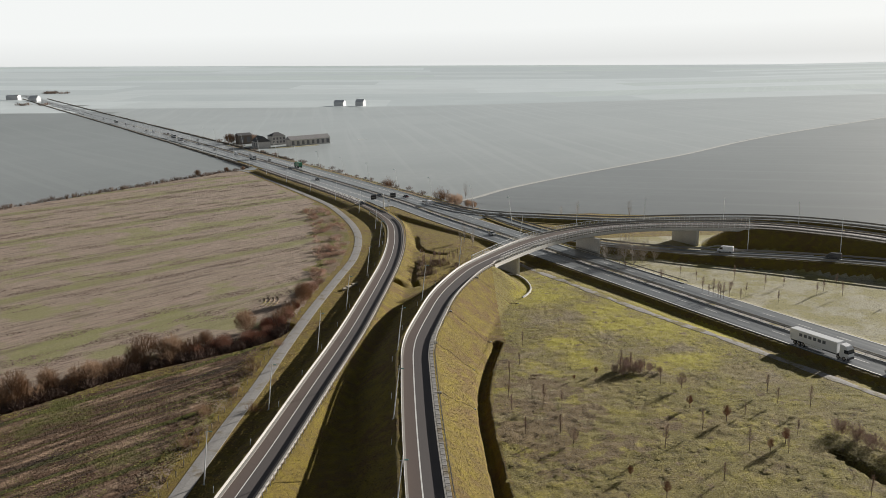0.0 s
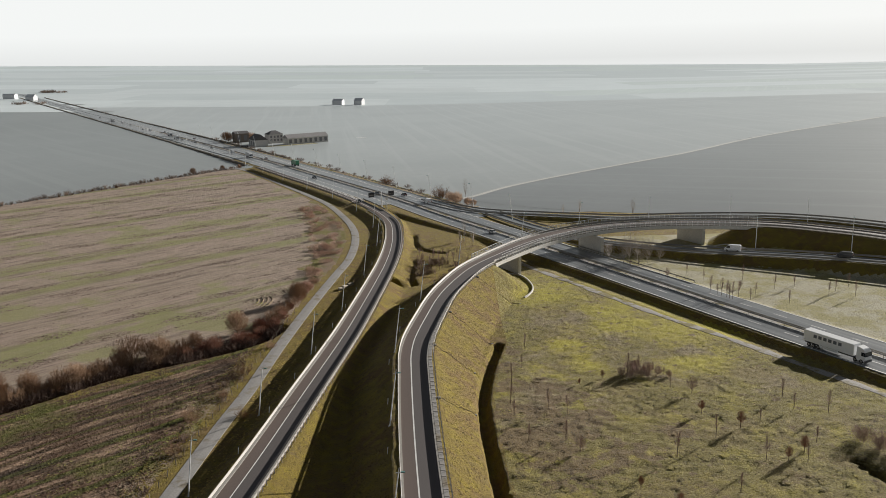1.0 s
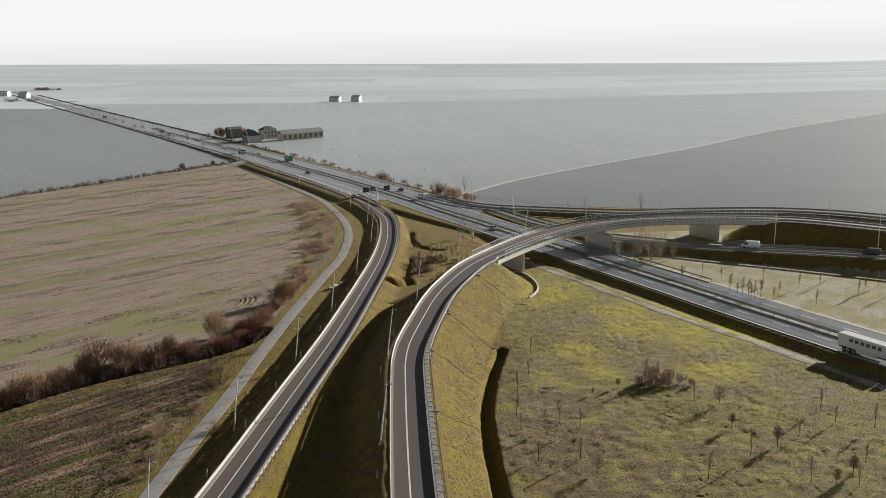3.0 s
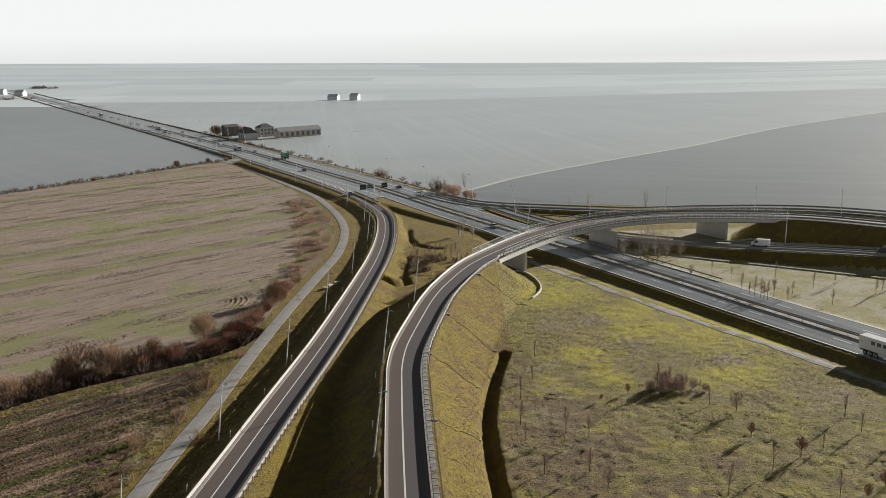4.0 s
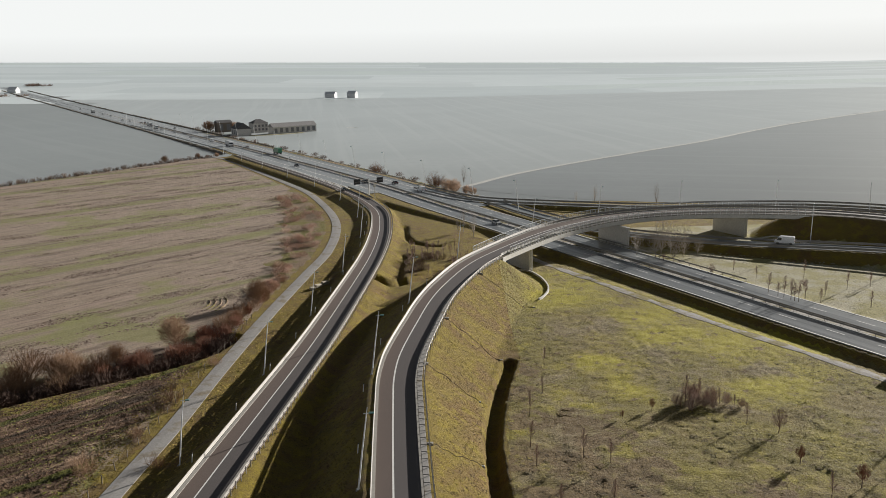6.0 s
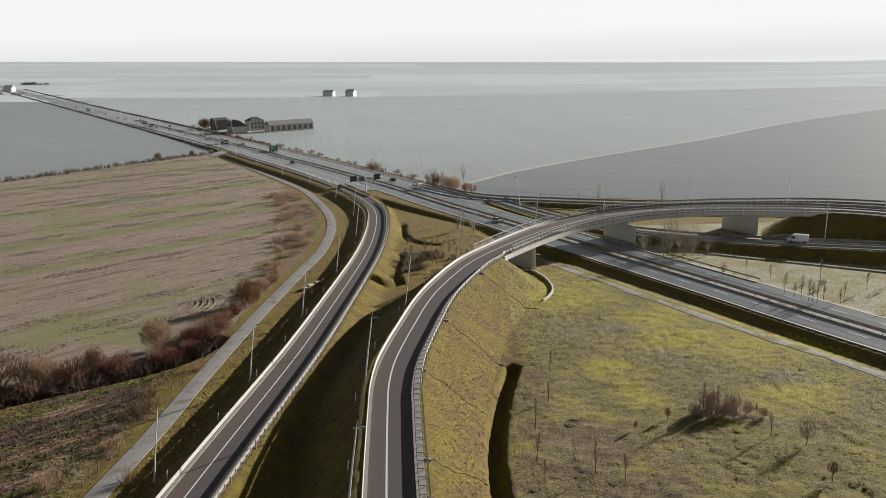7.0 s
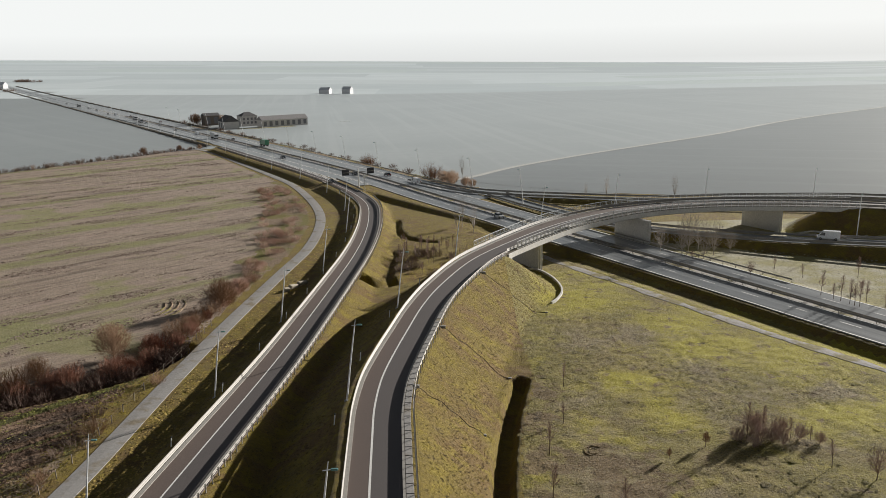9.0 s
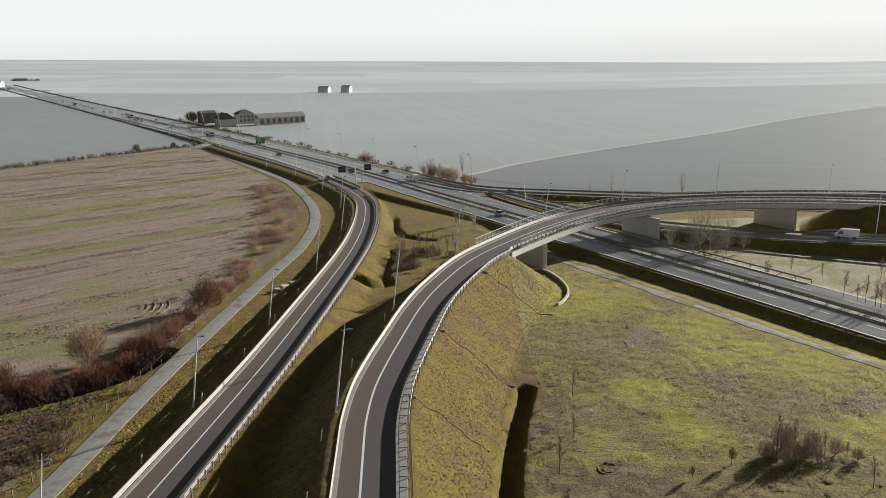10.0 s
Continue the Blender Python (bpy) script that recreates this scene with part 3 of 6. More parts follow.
zone[left & (dl < 7.5 + wob) & (fy < np.interp(fx, DITCH_L[::-1, 0], DITCH_L[::-1, 1])) & (fx > -140)] = 0
zone[left & (fx > serv_x - 7 + 0.5 * wob) & (fy < 222)] = 0
zone[left & (fx > serv_x - 8 + wob) & (fx < serv_x - 4.5) & (fy < 196 + wob)] = 4
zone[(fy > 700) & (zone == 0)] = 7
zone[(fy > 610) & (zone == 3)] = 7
for line, wide in ((VAN_ROAD[::2], 9.5), (RAMP_R[ABUT_B + 1::3], 18.0), (SLIP[::2], 9.0)):
    dl, _ = near(fx, fy, line)
    zone[(dl < wide + 0.4 * wob) & (fy < 380)] = 0
zone[(fy > 800) & (zone == 4)] = 8
idx = np.arange(GX.size).reshape(GX.shape)
quads = np.stack([idx[:-1, :-1], idx[:-1, 1:], idx[1:, 1:], idx[1:, :-1]], -1).reshape(-1, 4)
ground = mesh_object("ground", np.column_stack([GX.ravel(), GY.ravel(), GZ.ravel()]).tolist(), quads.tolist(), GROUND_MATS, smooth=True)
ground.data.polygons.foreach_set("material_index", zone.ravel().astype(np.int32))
tagged(ground, "flat winter farmland with grass banks, ditches and bare fields", "ground", kind="structure")


# ---- roads ----
def road(name, line, half, label, material, thick=0.3, right=None, seam=0.0):
    half = np.broadcast_to(half, len(line))
    n = sides_of(line)
    verts, faces = [], []
    for p, m, h in zip(line, n, half):
        for o, z in ((-h, 0.0), (seam, 0.05), (h, 0.0), (h, -thick), (-h, -thick)):
            verts.append((p[0] + m[0] * o, p[1] + m[1] * o, p[2] + z))
    for i in range(len(line) - 1):
        for j in range(5):
            a, b = i * 5 + j, i * 5 + (j + 1) % 5
            faces.append((a, b, b + 5, a + 5))
    ob = mesh_object(name, verts, faces, [material, right] if right else material)
    if right:
        ob.data.polygons.foreach_set("material_index", [1 if i % 5 == 1 else 0 for i in range(len(faces))])
    return tagged(ob, label, "road", kind="structure")


def stripe(parent, line, off, width, name="edge_line", dash=None):
    """A painted line, whole or dashed, along a road."""
    verts, faces = [], []
    n = sides_of(line)
    s = np.r_[0, np.cumsum(np.linalg.norm(np.diff(line[:, :2], axis=0), axis=1))]
    off = np.broadcast_to(off, len(line))
    def at(q):
        c = [np.interp(q, s, line[:, k]) for k in range(3)]
        m = [np.interp(q, s, n[:, k]) for k in range(2)]
        o = np.interp(q, s, off)
        return c, m, o
    runs = [(s[0], s[-1])] if not dash else [(a, min(a + dash[0], s[-1])) for a in np.arange(0, s[-1], sum(dash))]
    for a, b in runs:
        ks = np.linspace(a, b, max(2, int((b - a) / 2.0) + 1))
        k0 = len(verts)
        for q in ks:
            c, m, o = at(q)
            for w in (-width / 2, width / 2):
                verts.append((c[0] + m[0] * (o + w), c[1] + m[1] * (o + w), c[2] + 0.06))
        for i in range(len(ks) - 1):
            k = k0 + 2 * i
            faces.append((k, k + 1, k + 3, k + 2))
    return mesh_object(name, verts, faces, M["paint"], parent)


near_way = offset(MOTORWAY, -5.2)
far_way = offset(MOTORWAY, 5.2)
motorway_a = road("road_motorway_near", near_way, 4.6, "grey asphalt motorway carriageway with white lines", M["motorway"])
motorway_b = road("road_motorway_far", far_way, 4.6, "grey asphalt motorway carriageway with white lines", M["motorway"])
for w, ob in ((near_way, motorway_a), (far_way, motorway_b)):
    w = w[:366]
    stripe(ob, w, -4.2, 0.36)
    stripe(ob, w, 4.2, 0.36)
    stripe(ob, w, 0.3, 0.22, "lane_line", (4.5, 7.5))
ramp_r = road("road_ramp_bridge", RAMP_R, HALF_R, "dark asphalt slip road with white centre line", M["asphalt"], 0.3, M["asphalt_new"], -0.6)
ramp_l = road("road_ramp_exit", RAMP_L, 2.95, "dark asphalt slip road with white centre line", M["asphalt"], 0.3, M["asphalt_new"], -0.5)
stripe(ramp_r, RAMP_R, -0.6, 0.25, "centre_line")
stripe(ramp_l, RAMP_L, -0.5, 0.2, "centre_line")
road("road_service", SERVICE, 1.6, "pale grey single-track farm road", M["pavement_grey"], 0.2)
road("road_slip_east", VAN_ROAD, 3.6, "grey asphalt slip road on a low bank", M["asphalt_grey"])
slip = road("road_slip_north", SLIP, 3.4, "grey asphalt slip road beyond the bridge", M["asphalt_grey"])
track = road("path_track", TRACK, 1.5, "pale dirt track between two bare fields", M["pale_dirt"], 0.1)
q = np.arange(len(FIELD_PATH))
road("path_gravel", FIELD_PATH, 1.15 + 0.25 * np.sin(q * 0.9) + 0.2 * np.sin(q * 2.3 + 1), "grey gravel path beside the motorway ditch", M["gravel"], 0.1)

edge = offset(TRACK, 1.0)
rim = spline([(34, 412, 0), (70, 388, 0), (110, 374, 0), (160, 356, 0), (215, 300, 0), (310, 130, 0), (420, 20, 0), (900, 20, 0), (1500, 400, 0)], 8.0)
rim = rim[np.linspace(0, len(rim) - 1, len(edge)).astype(int)]
flat = [a + (b - a) * t for a, b in zip(edge, rim) for t in np.linspace(0, 1, 9)]
verts = [(p[0], p[1], float(plain_rise(np.array([p[0]]), np.array([p[1]]))[0]) + 0.05) for p in flat]
faces = [(i * 9 + j, i * 9 + j + 1, i * 9 + j + 10, i * 9 + j + 9) for i in range(len(edge) - 1) for j in range(8)]
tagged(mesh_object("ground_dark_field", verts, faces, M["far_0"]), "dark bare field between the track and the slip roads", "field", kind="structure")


# ---- bridge ----
deck_line = RAMP_R[ABUT_A:ABUT_B + 1]
bridge = tagged(new("bridge"), "curved pale concrete flyover on wall piers with steel railings", "bridge")
hw = HALF_R[ABUT_A:ABUT_B + 1] + 1.3
n = sides_of(deck_line)
verts, faces = [], []
for p, m, h in zip(deck_line, n, hw):
    for o, z in ((-h, -0.05), (h, -0.05), (h, -1.25), (h - 0.5, -1.5), (-h + 0.5, -1.5), (-h, -1.25)):
        verts.append((p[0] + m[0] * o, p[1] + m[1] * o, p[2] + z - 0.01))
for i in range(len(deck_line) - 1):
    for j in range(6):
        a, b = i * 6 + j, i * 6 + (j + 1) % 6
        faces.append((a, b, b + 6, a + 6))
faces += [tuple(range(6))[::-1], tuple(len(verts) - 6 + j for j in range(6))]
mesh_object("deck", verts, faces, M["pale_concrete"], bridge)
MW_DIR = Vector((-0.462, 0.887, 0)).normalized()
for c in ((25.5, 280.5), (59, 305.5), (100.5, 317)):
    bm = bmesh.new()
    box(bm, -0.6, 0.6, -7, 7, -1.0, 6.5)
    bmesh.ops.bevel(bm, geom=[e for e in bm.edges if abs((e.verts[0].co - e.verts[1].co).z) > 3], offset=0.25, segments=2, affect='EDGES')
    p = part("pier", bm, M["pale_concrete"], bridge)
    p.matrix_local = Matrix.Translation((c[0], c[1], 0)) @ Matrix.Rotation(math.atan2(MW_DIR.y, MW_DIR.x) - math.pi / 2, 4, 'Z')


# ---- guard rails ----
def guard_rail(line, top, label, post_step=4.0, beam=((0.28, 0.615), (0.62, 0.95)), name="guard_rail", face=1):
    """Waved steel beams on posts; face: 1 where the road lies to the right of the line, -1 to the left."""
    rail = tagged(new(name), label, "guard rail", group="roadside guard rails")
    for lo, hi in beam:
        m = (lo + hi) / 2
        wave = [(-0.04, lo), (0.03, lo + 0.06), (-0.04, m), (0.03, hi - 0.06), (-0.04, hi), (-0.06, hi), (0.0, hi - 0.06), (-0.06, m), (0.0, lo + 0.06), (-0.06, lo)]
        sweep("beam", line, [(o * face, z) for o, z in wave[::face]], M["steel"], rail)
    bm = bmesh.new()
    box(bm, -0.06 - 0.12 * face, 0.06 - 0.12 * face, -0.04, 0.04, -0.5, top - 0.1)
    s = np.r_[0, np.cumsum(np.linalg.norm(np.diff(line[:, :2], axis=0), axis=1))]
    d = np.gradient(line[:, :2], axis=0)
    turns = np.unwrap(np.arctan2(d[:, 1], d[:, 0])) - math.pi / 2
    first = part("post", bm, M["steel"], rail)
    qs = np.arange(0, s[-1], post_step)[:290]
    for i, q in enumerate(qs):
        o = first if i == 0 else new("post", first.data)
        o.parent = rail
        o.location = [np.interp(q, s, line[:, k]) for k in range(3)]
        o.rotation_euler = (0, 0, float(np.interp(q, s, turns)))
    return rail


def trim(line, y0, y1):
    return line[(line[:, 1] >= y0) & (line[:, 1] <= y1)]


STEEL_LABEL = "galvanised steel guard rail with two beams on posts"
guard_rail(offset(RAMP_R[:ABUT_B + 30], -HALF_R[:ABUT_B + 30] - 0.45), 1.0, STEEL_LABEL)
guard_rail(offset(RAMP_R[:ABUT_A], HALF_R[:ABUT_A] + 1.5), 1.1, STEEL_LABEL, 2.0, beam=((0.66, 1.12),), face=-1)
guard_rail(offset(trim(RAMP_L, -200, 420), -3.4), 1.0, STEEL_LABEL)
guard_rail(offset(trim(RAMP_L, -200, 380), 4.0), 1.1, STEEL_LABEL, 2.0, beam=((0.66, 1.12),), face=-1)
for off in (-0.5, 0.5):
    guard_rail(offset(MOTORWAY[:306], off), 1.0, "galvanised steel guard rail along the motorway median", beam=((0.5, 0.84),))


# ---- kerbs and walkways ----
def kerb(line, o0, o1, high, label, name="kerb", material=None, low=-0.3):
    return tagged(sweep(name, line, slab(o0, o1, low, high), material or M["concrete"]), label, "kerb", kind="structure")


up_to = ABUT_B + 34
def kerb_var(line, half, a, b, high, name, label, material):
    n = sides_of(line)
    verts, faces = [], []
    for p, m, h in zip(line, n, half):
        for o, z in ((h + a, high), (h + b, high), (h + b, -0.4), (h + a, -0.4)):
            verts.append((p[0] + m[0] * o, p[1] + m[1] * o, p[2] + z))
    for i in range(len(line) - 1):
        for j in range(4):
            k, q = i * 4 + j, i * 4 + (j + 1) % 4
            faces.append((k, q, q + 4, k + 4))
    return tagged(mesh_object(name, verts, faces, material), label, "kerb", kind="structure")


kerb_var(RAMP_R[:up_to], -HALF_R[:up_to], -0.5, 0.0, 0.1, "kerb_ramp_bridge_inner", "pale concrete kerb along the slip road", M["concrete"])
kerb_var(RAMP_R[:up_to], HALF_R[:up_to], 0.0, 0.3, 0.12, "kerb_ramp_bridge_outer", "pale concrete kerb along the slip road", M["concrete"])
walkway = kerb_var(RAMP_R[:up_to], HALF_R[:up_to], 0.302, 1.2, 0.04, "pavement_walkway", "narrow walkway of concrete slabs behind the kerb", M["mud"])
slab_line = trim(offset(RAMP_R[:ABUT_A], HALF_R[:ABUT_A] + 0.76), 60, 400)
bm = bmesh.new()
box(bm, -0.41, 0.41, -0.97, 0.97, 0.0, 0.1)
bmesh.ops.bevel(bm, geom=bm.edges[:], offset=0.02, segments=1, affect='EDGES')
first = part("paving_slab", bm, M["pavement_grey"], walkway)
for i in range(0, len(slab_line) - 1):
    o = first if i == 0 else new("paving_slab", first.data)
    o.parent = walkway
    d = slab_line[i + 1] - slab_line[i]
    o.location = (slab_line[i] + d / 2) + np.array([0, 0, 0.01])
    o.rotation_euler = (0, 0, math.atan2(d[1], d[0]) - math.pi / 2)
low_l = trim(RAMP_L, -200, 400)
kerb(low_l, -3.5, -2.952, 0.1, "pale concrete kerb along the slip road", "kerb_ramp_exit_inner")
kerb(low_l, 2.952, 3.25, 0.12, "pale concrete kerb along the slip road", "kerb_ramp_exit_outer")
kerb(low_l, 3.252, 3.7, 0.06, "narrow gutter strip behind the kerb", "kerb_gutter", M["asphalt"])

tagged(sweep("median_strip", MOTORWAY[:346], slab(-0.6, 0.6, -0.25, 0.03), M["gravel"]), "gravel strip between the carriageways", "median", kind="structure")

# motorway outer lanes, hard verges and gore markings
lane_l = trim(offset(MOTORWAY, -12.6), 410, 1200)
extra_far = trim(offset(MOTORWAY, 12.4), 372, 1200)
merge_far = road("road_merge_far", extra_far, 2.58, "grey asphalt merging lane beside the motorway", M["asphalt_grey"])
merge_near = road("road_merge_near", lane_l, 2.78, "grey asphalt merging lane beside the motorway", M["asphalt_grey"])
stripe(merge_far, extra_far[:120], -2.3, 0.4, "lane_line", (3, 3))
stripe(merge_far, extra_far[:200], 2.2, 0.2)
stripe(merge_near, lane_l[:200], -2.4, 0.2)
stripe(merge_near, lane_l[:110], 2.4, 0.5, "lane_line", (3, 3))
def chevrons(line, wide, parent):
    """Slanting white bars of a gore, each its own bar, narrowing along the line."""
    verts, faces = [], []
    for i, (p, m) in enumerate(zip(line, sides_of(line))):
        k = len(verts)
        d = np.array([-m[1], m[0]])
        w = wide * (1.0 - 0.65 * i / len(line))
        for o, s in ((-w, 0.0), (w, 1.2), (w, 2.5), (-w, 1.3)):
            q = p[:2] + m * o + d * s
            verts.append((q[0], q[1], p[2] + 0.1))
        faces.append((k, k + 1, k + 2, k + 3))
    mesh_object("chevron_marking", verts, faces, M["paint"], parent)["kind"] = "stuff"


chevrons(spline([(-37, 426, 1.42), (-58, 468, 1.42), (-82, 515, 1.42)], 3.0), 1.9, merge_near)
chevrons(spline([(-74, 535, 1.4), (-100, 588, 1.4), (-122, 634, 1.35)], 3.2), 1.3, motorway_b)
stripe(ramp_l, trim(RAMP_L, 395, 600), 2.6, 0.3, "edge_line")
stripe(ramp_l, trim(RAMP_L, 395, 600), -2.6, 0.3, "edge_line")
guard_rail(trim(offset(MOTORWAY, 16.0), 380, 900), 0.9, "galvanised steel guard rail on the motorway verge", beam=((0.45, 0.8),))
guard_rail(trim(offset(RAMP_L, -3.5), 421, 590), 1.0, STEEL_LABEL)
guard_rail(trim(offset(MOTORWAY, -16.2), 605, 900), 0.9, "galvanised steel guard rail on the motorway verge", beam=((0.45, 0.8),))
guard_rail(trim(offset(MOTORWAY, 10.6), 255, 345), 0.9, "galvanised steel guard rail on the motorway verge", beam=((0.45, 0.8),))
guard_rail(trim(offset(RAMP_L, 4.0), 395, 430), 0.9, "galvanised steel guard rail at the slip road nose")
guard_rail(offset(VAN_ROAD[6:], 4.0), 0.9, "galvanised steel guard rail on the slip road bank")
guard_rail(offset(VAN_ROAD[6:], -4.0), 0.9, "galvanised steel guard rail on the slip road bank")
guard_rail(offset(SLIP[12:], -3.7), 0.9, "galvanised steel guard rail on the slip road bank")
guard_rail(offset(SLIP[12:], 3.7), 0.9, "galvanised steel guard rail on the slip road bank")


# ---- bridge parts ----
def gz(x, y):
    return float(surface(np.array([float(x)]), np.array([float(y)]))[0])


def railing(line, high, step, parent, bars):
    """Posts, top and bottom rails and thin upright bars of a bridge parapet, each run a part."""
    for z, r in ((high, 0.05), (high * 0.5, 0.03), (0.15, 0.03)):
        sweep("rail", line, [(-r, z - r), (r, z - r), (r, z + r), (-r, z + r)], M["fence_steel"], parent)
    bm = bmesh.new()
    box(bm, -0.06, 0.06, -0.06, 0.06, -0.1, high)
    first = part("railing_post", bm, M["fence_steel"], parent)
    s = np.r_[0, np.cumsum(np.linalg.norm(np.diff(line[:, :2], axis=0), axis=1))]
    for i, q in enumerate(np.arange(0, s[-1], step)):
        o = first if i == 0 else new("railing_post", first.data)
        o.parent = parent
        o.location = [np.interp(q, s, line[:, k]) for k in range(3)]
    verts, faces = [], []
    for q in np.arange(0, s[-1], bars):
        c = Vector([np.interp(q, s, line[:, k]) for k in range(3)])
        prism(verts, faces, c + Vector((0, 0, 0.1)), c + Vector((0, 0, high)), 0.018, 0.018, 3)
    mesh_object("mesh_panel", verts, faces, M["fence_steel"], parent)["kind"] = "stuff"


hw2 = HALF_R[ABUT_A:ABUT_B + 1] + 1.15
fence_l = tagged(new("mesh_fence"), "tall galvanised mesh fence on the bridge edge", "fence")
railing(offset(deck_line, -hw2), 2.0, 2.0, fence_l, 0.3)
fence_r = tagged(new("mesh_fence"), "tall galvanised mesh fence on the bridge edge", "fence")
railing(offset(deck_line[2:], hw2[2:]), 1.9, 2.0, fence_r, 0.3)
guard_rail(offset(RAMP_R[ABUT_A:ABUT_B + 30], HALF_R[ABUT_A:ABUT_B + 30] + 0.5), 1.0, STEEL_LABEL)
for k, turn in ((ABUT_A, 0), (ABUT_B, 0)):
    p, m = RAMP_R[k], sides_of(RAMP_R)[k]
    bm = bmesh.new()
    h = HALF_R[k] + 1.45
    box(bm, -h, h, -0.9, 0.9, -4.5, -0.06)
    bmesh.ops.bevel(bm, geom=bm.edges[:], offset=0.08, segments=1, affect='EDGES')
    ab = part("abutment", bm, M["pale_concrete"], bridge)
    ab.matrix_local = Matrix.Translation((p[0], p[1], p[2])) @ Matrix.Rotation(math.atan2(m[1], m[0]), 4, 'Z')

wall_line = spline([(23, 275, 0), (27.5, 274, 0), (30, 268, 0), (31, 260, 0), (30.5, 254, 0), (28.5, 248.5, 0), (26.5, 245.5, 0)], 1.0)
tagged(sweep("retaining_wall", wall_line, [(-0.22, -0.3), (0.22, -0.3), (0.2, 0.5), (-0.2, 0.5)], M["pale_concrete"]), "low curved concrete wall at the foot of the bank", "wall")

# drain channels down the grass bank
for a, b in (((-0.8, 186.5), (8.3, 184.5)), ((3.4, 211), (14, 206)), ((-0.2, 158), (7.3, 161)), ((12.5, 244), (25, 240))):
    t = np.linspace(0, 1, 40)
    bend = (0.35 * np.sin(t * 9 + a[1]) + 0.2 * np.sin(t * 23)) * np.minimum(1, 8 * t * (1 - t) + 0.1)
    xs, ys = a[0] + (b[0] - a[0]) * t, a[1] + (b[1] - a[1]) * t + bend
    line = np.column_stack([xs, ys, surface(xs, ys)])
    ch = tagged(new("drain_channel"), "narrow muddy drain channel running down the grass bank", "drain")
    sweep("channel", line, [(-0.13, -0.15), (-0.12, 0.03), (-0.08, 0.03), (-0.05, -0.04), (0.05, -0.04), (0.08, 0.03), (0.12, 0.03), (0.13, -0.15)], M["mud"], ch)
    bm = bmesh.new()
    box(bm, -0.45, 0.45, -0.3, 0.3, -0.4, 0.22)
    box(bm, -0.3, 0.3, -0.2, 0.2, 0.22, 0.28)
    part("inlet_box", bm, M["concrete"], ch).location = line[0]
    bm = bmesh.new()
    box(bm, -0.3, 0.3, -0.22, 0.22, -0.4, 0.14)
    bmesh.ops.bevel(bm, geom=bm.edges[:], offset=0.08, segments=1, affect='EDGES')
    part("outlet_block", bm, M["concrete"], ch).location = line[-1]


# pale drain along the foot of the far embankment
line = spline([(104, 309, 0), (109, 304.5, 0), (113, 298.5, 0), (118.5, 292, 0), (127, 288.5, 0), (137, 283, 0)], 1.0)
line[:, 2] = surface(line[:, 0], line[:, 1])
tagged(sweep("drain_channel", line, [(-0.6, -0.3), (0.6, -0.3), (0.6, 0.16), (0.4, 0.16), (0.3, 0.04), (-0.3, 0.04), (-0.4, 0.16), (-0.6, 0.16)][::-1], M["pale_concrete"]), "pale concrete drain along the foot of the embankment", "drain")


# ---- street lamps ----
def build_lamp():
    lamp = tagged(new("street_lamp"), "leaning galvanised street lamp with a small teal head", "street lamp", group="street lamps along the roads")
    v, f = [], []
    top = Vector((1.55, 0, 10.4))
    prism(v, f, (0, 0, -0.6), top * 0.5, 0.13, 0.105, 8)
    prism(v, f, top * 0.5, top, 0.105, 0.075, 8)
    mesh_object("pole", v, f, M["pole"], lamp)
    v, f = [], []
    prism(v, f, top * 0.995, top + Vector((0.12, 0, 0.8)), 0.06, 0.035, 6)
    mesh_object("spike", v, f, M["pole"], lamp)
    v, f = [], []
    prism(v, f, top + Vector((-0.4, 0, -0.03)), top + Vector((0.5, 0, 0.06)), 0.045, 0.045, 6)
    mesh_object("arm", v, f, M["pole"], lamp)
    bm = bmesh.new()
    box(bm, 0.3, 0.95, -0.15, 0.15, -0.02, 0.15)
    bmesh.ops.bevel(bm, geom=bm.edges[:], offset=0.05, segments=2, affect='EDGES')
    part("lamp_head", bm, M["lamp_head"], lamp, "teal lamp head").location = top
    bm = bmesh.new()
    box(bm, -0.25, 0.25, -0.25, 0.25, -0.5, 0.08)
    part("footing", bm, M["concrete"], lamp)
    return lamp


lamp_spots = [(-43.5, 134, 0), (-37.9, 165.5, 0), (-31.6, 198, 0), (-27.8, 234, 0), (-24.9, 277, 0), (-23.3, 321, 0), (-27.5, 360, 30), (-38.5, 401, 30), (-55, 441, 30), (-74, 476, 30), (-95, 516, 30), (-116, 558, 30), (-137, 598, 30), (-159, 640, 30)]
lamp_spots += [(-54 - 4 * i, 62 - 38 * i, 0) for i in range(6)] + [(0 + 2.5 * i, 40 - 38 * i, 0) for i in range(6)] + [(-46, 100, 0), (-4, 77, 0)]
lamp_spots += [(-7.6, 112, 0), (-9.4, 147, 0), (-10.0, 183, 0), (-4.6, 222.5, -15), (7.2, 261, -35)]
lamp_spots += [(-82, 583, 210), (-60, 539, 210), (-40, 502, 210), (-21, 468, 210), (-1, 431, 210), (19.5, 397, 210), (35, 362, 215), (117, 294, 250), (145, 280, 240)]
lamp_spots += [(-160 - 23 * i, 642 + 41 * i, 30) for i in range(1, 9)] + [(-82 - 23 * i, 583 + 41 * i, 210) for i in range(1, 8)]
lamp = build_lamp()
for i, (x, y, turn) in enumerate(lamp_spots):
    m = pose(x, y, gz(x, y), 0, 0, turn)
    if i == 0:
        lamp.matrix_world = m
    else:
        copy_thing(lamp, m @ Matrix.Scale(1.18 if turn > 200 else 1.0, 4))
deck_left = offset(RAMP_R, -HALF_R - 0.95)
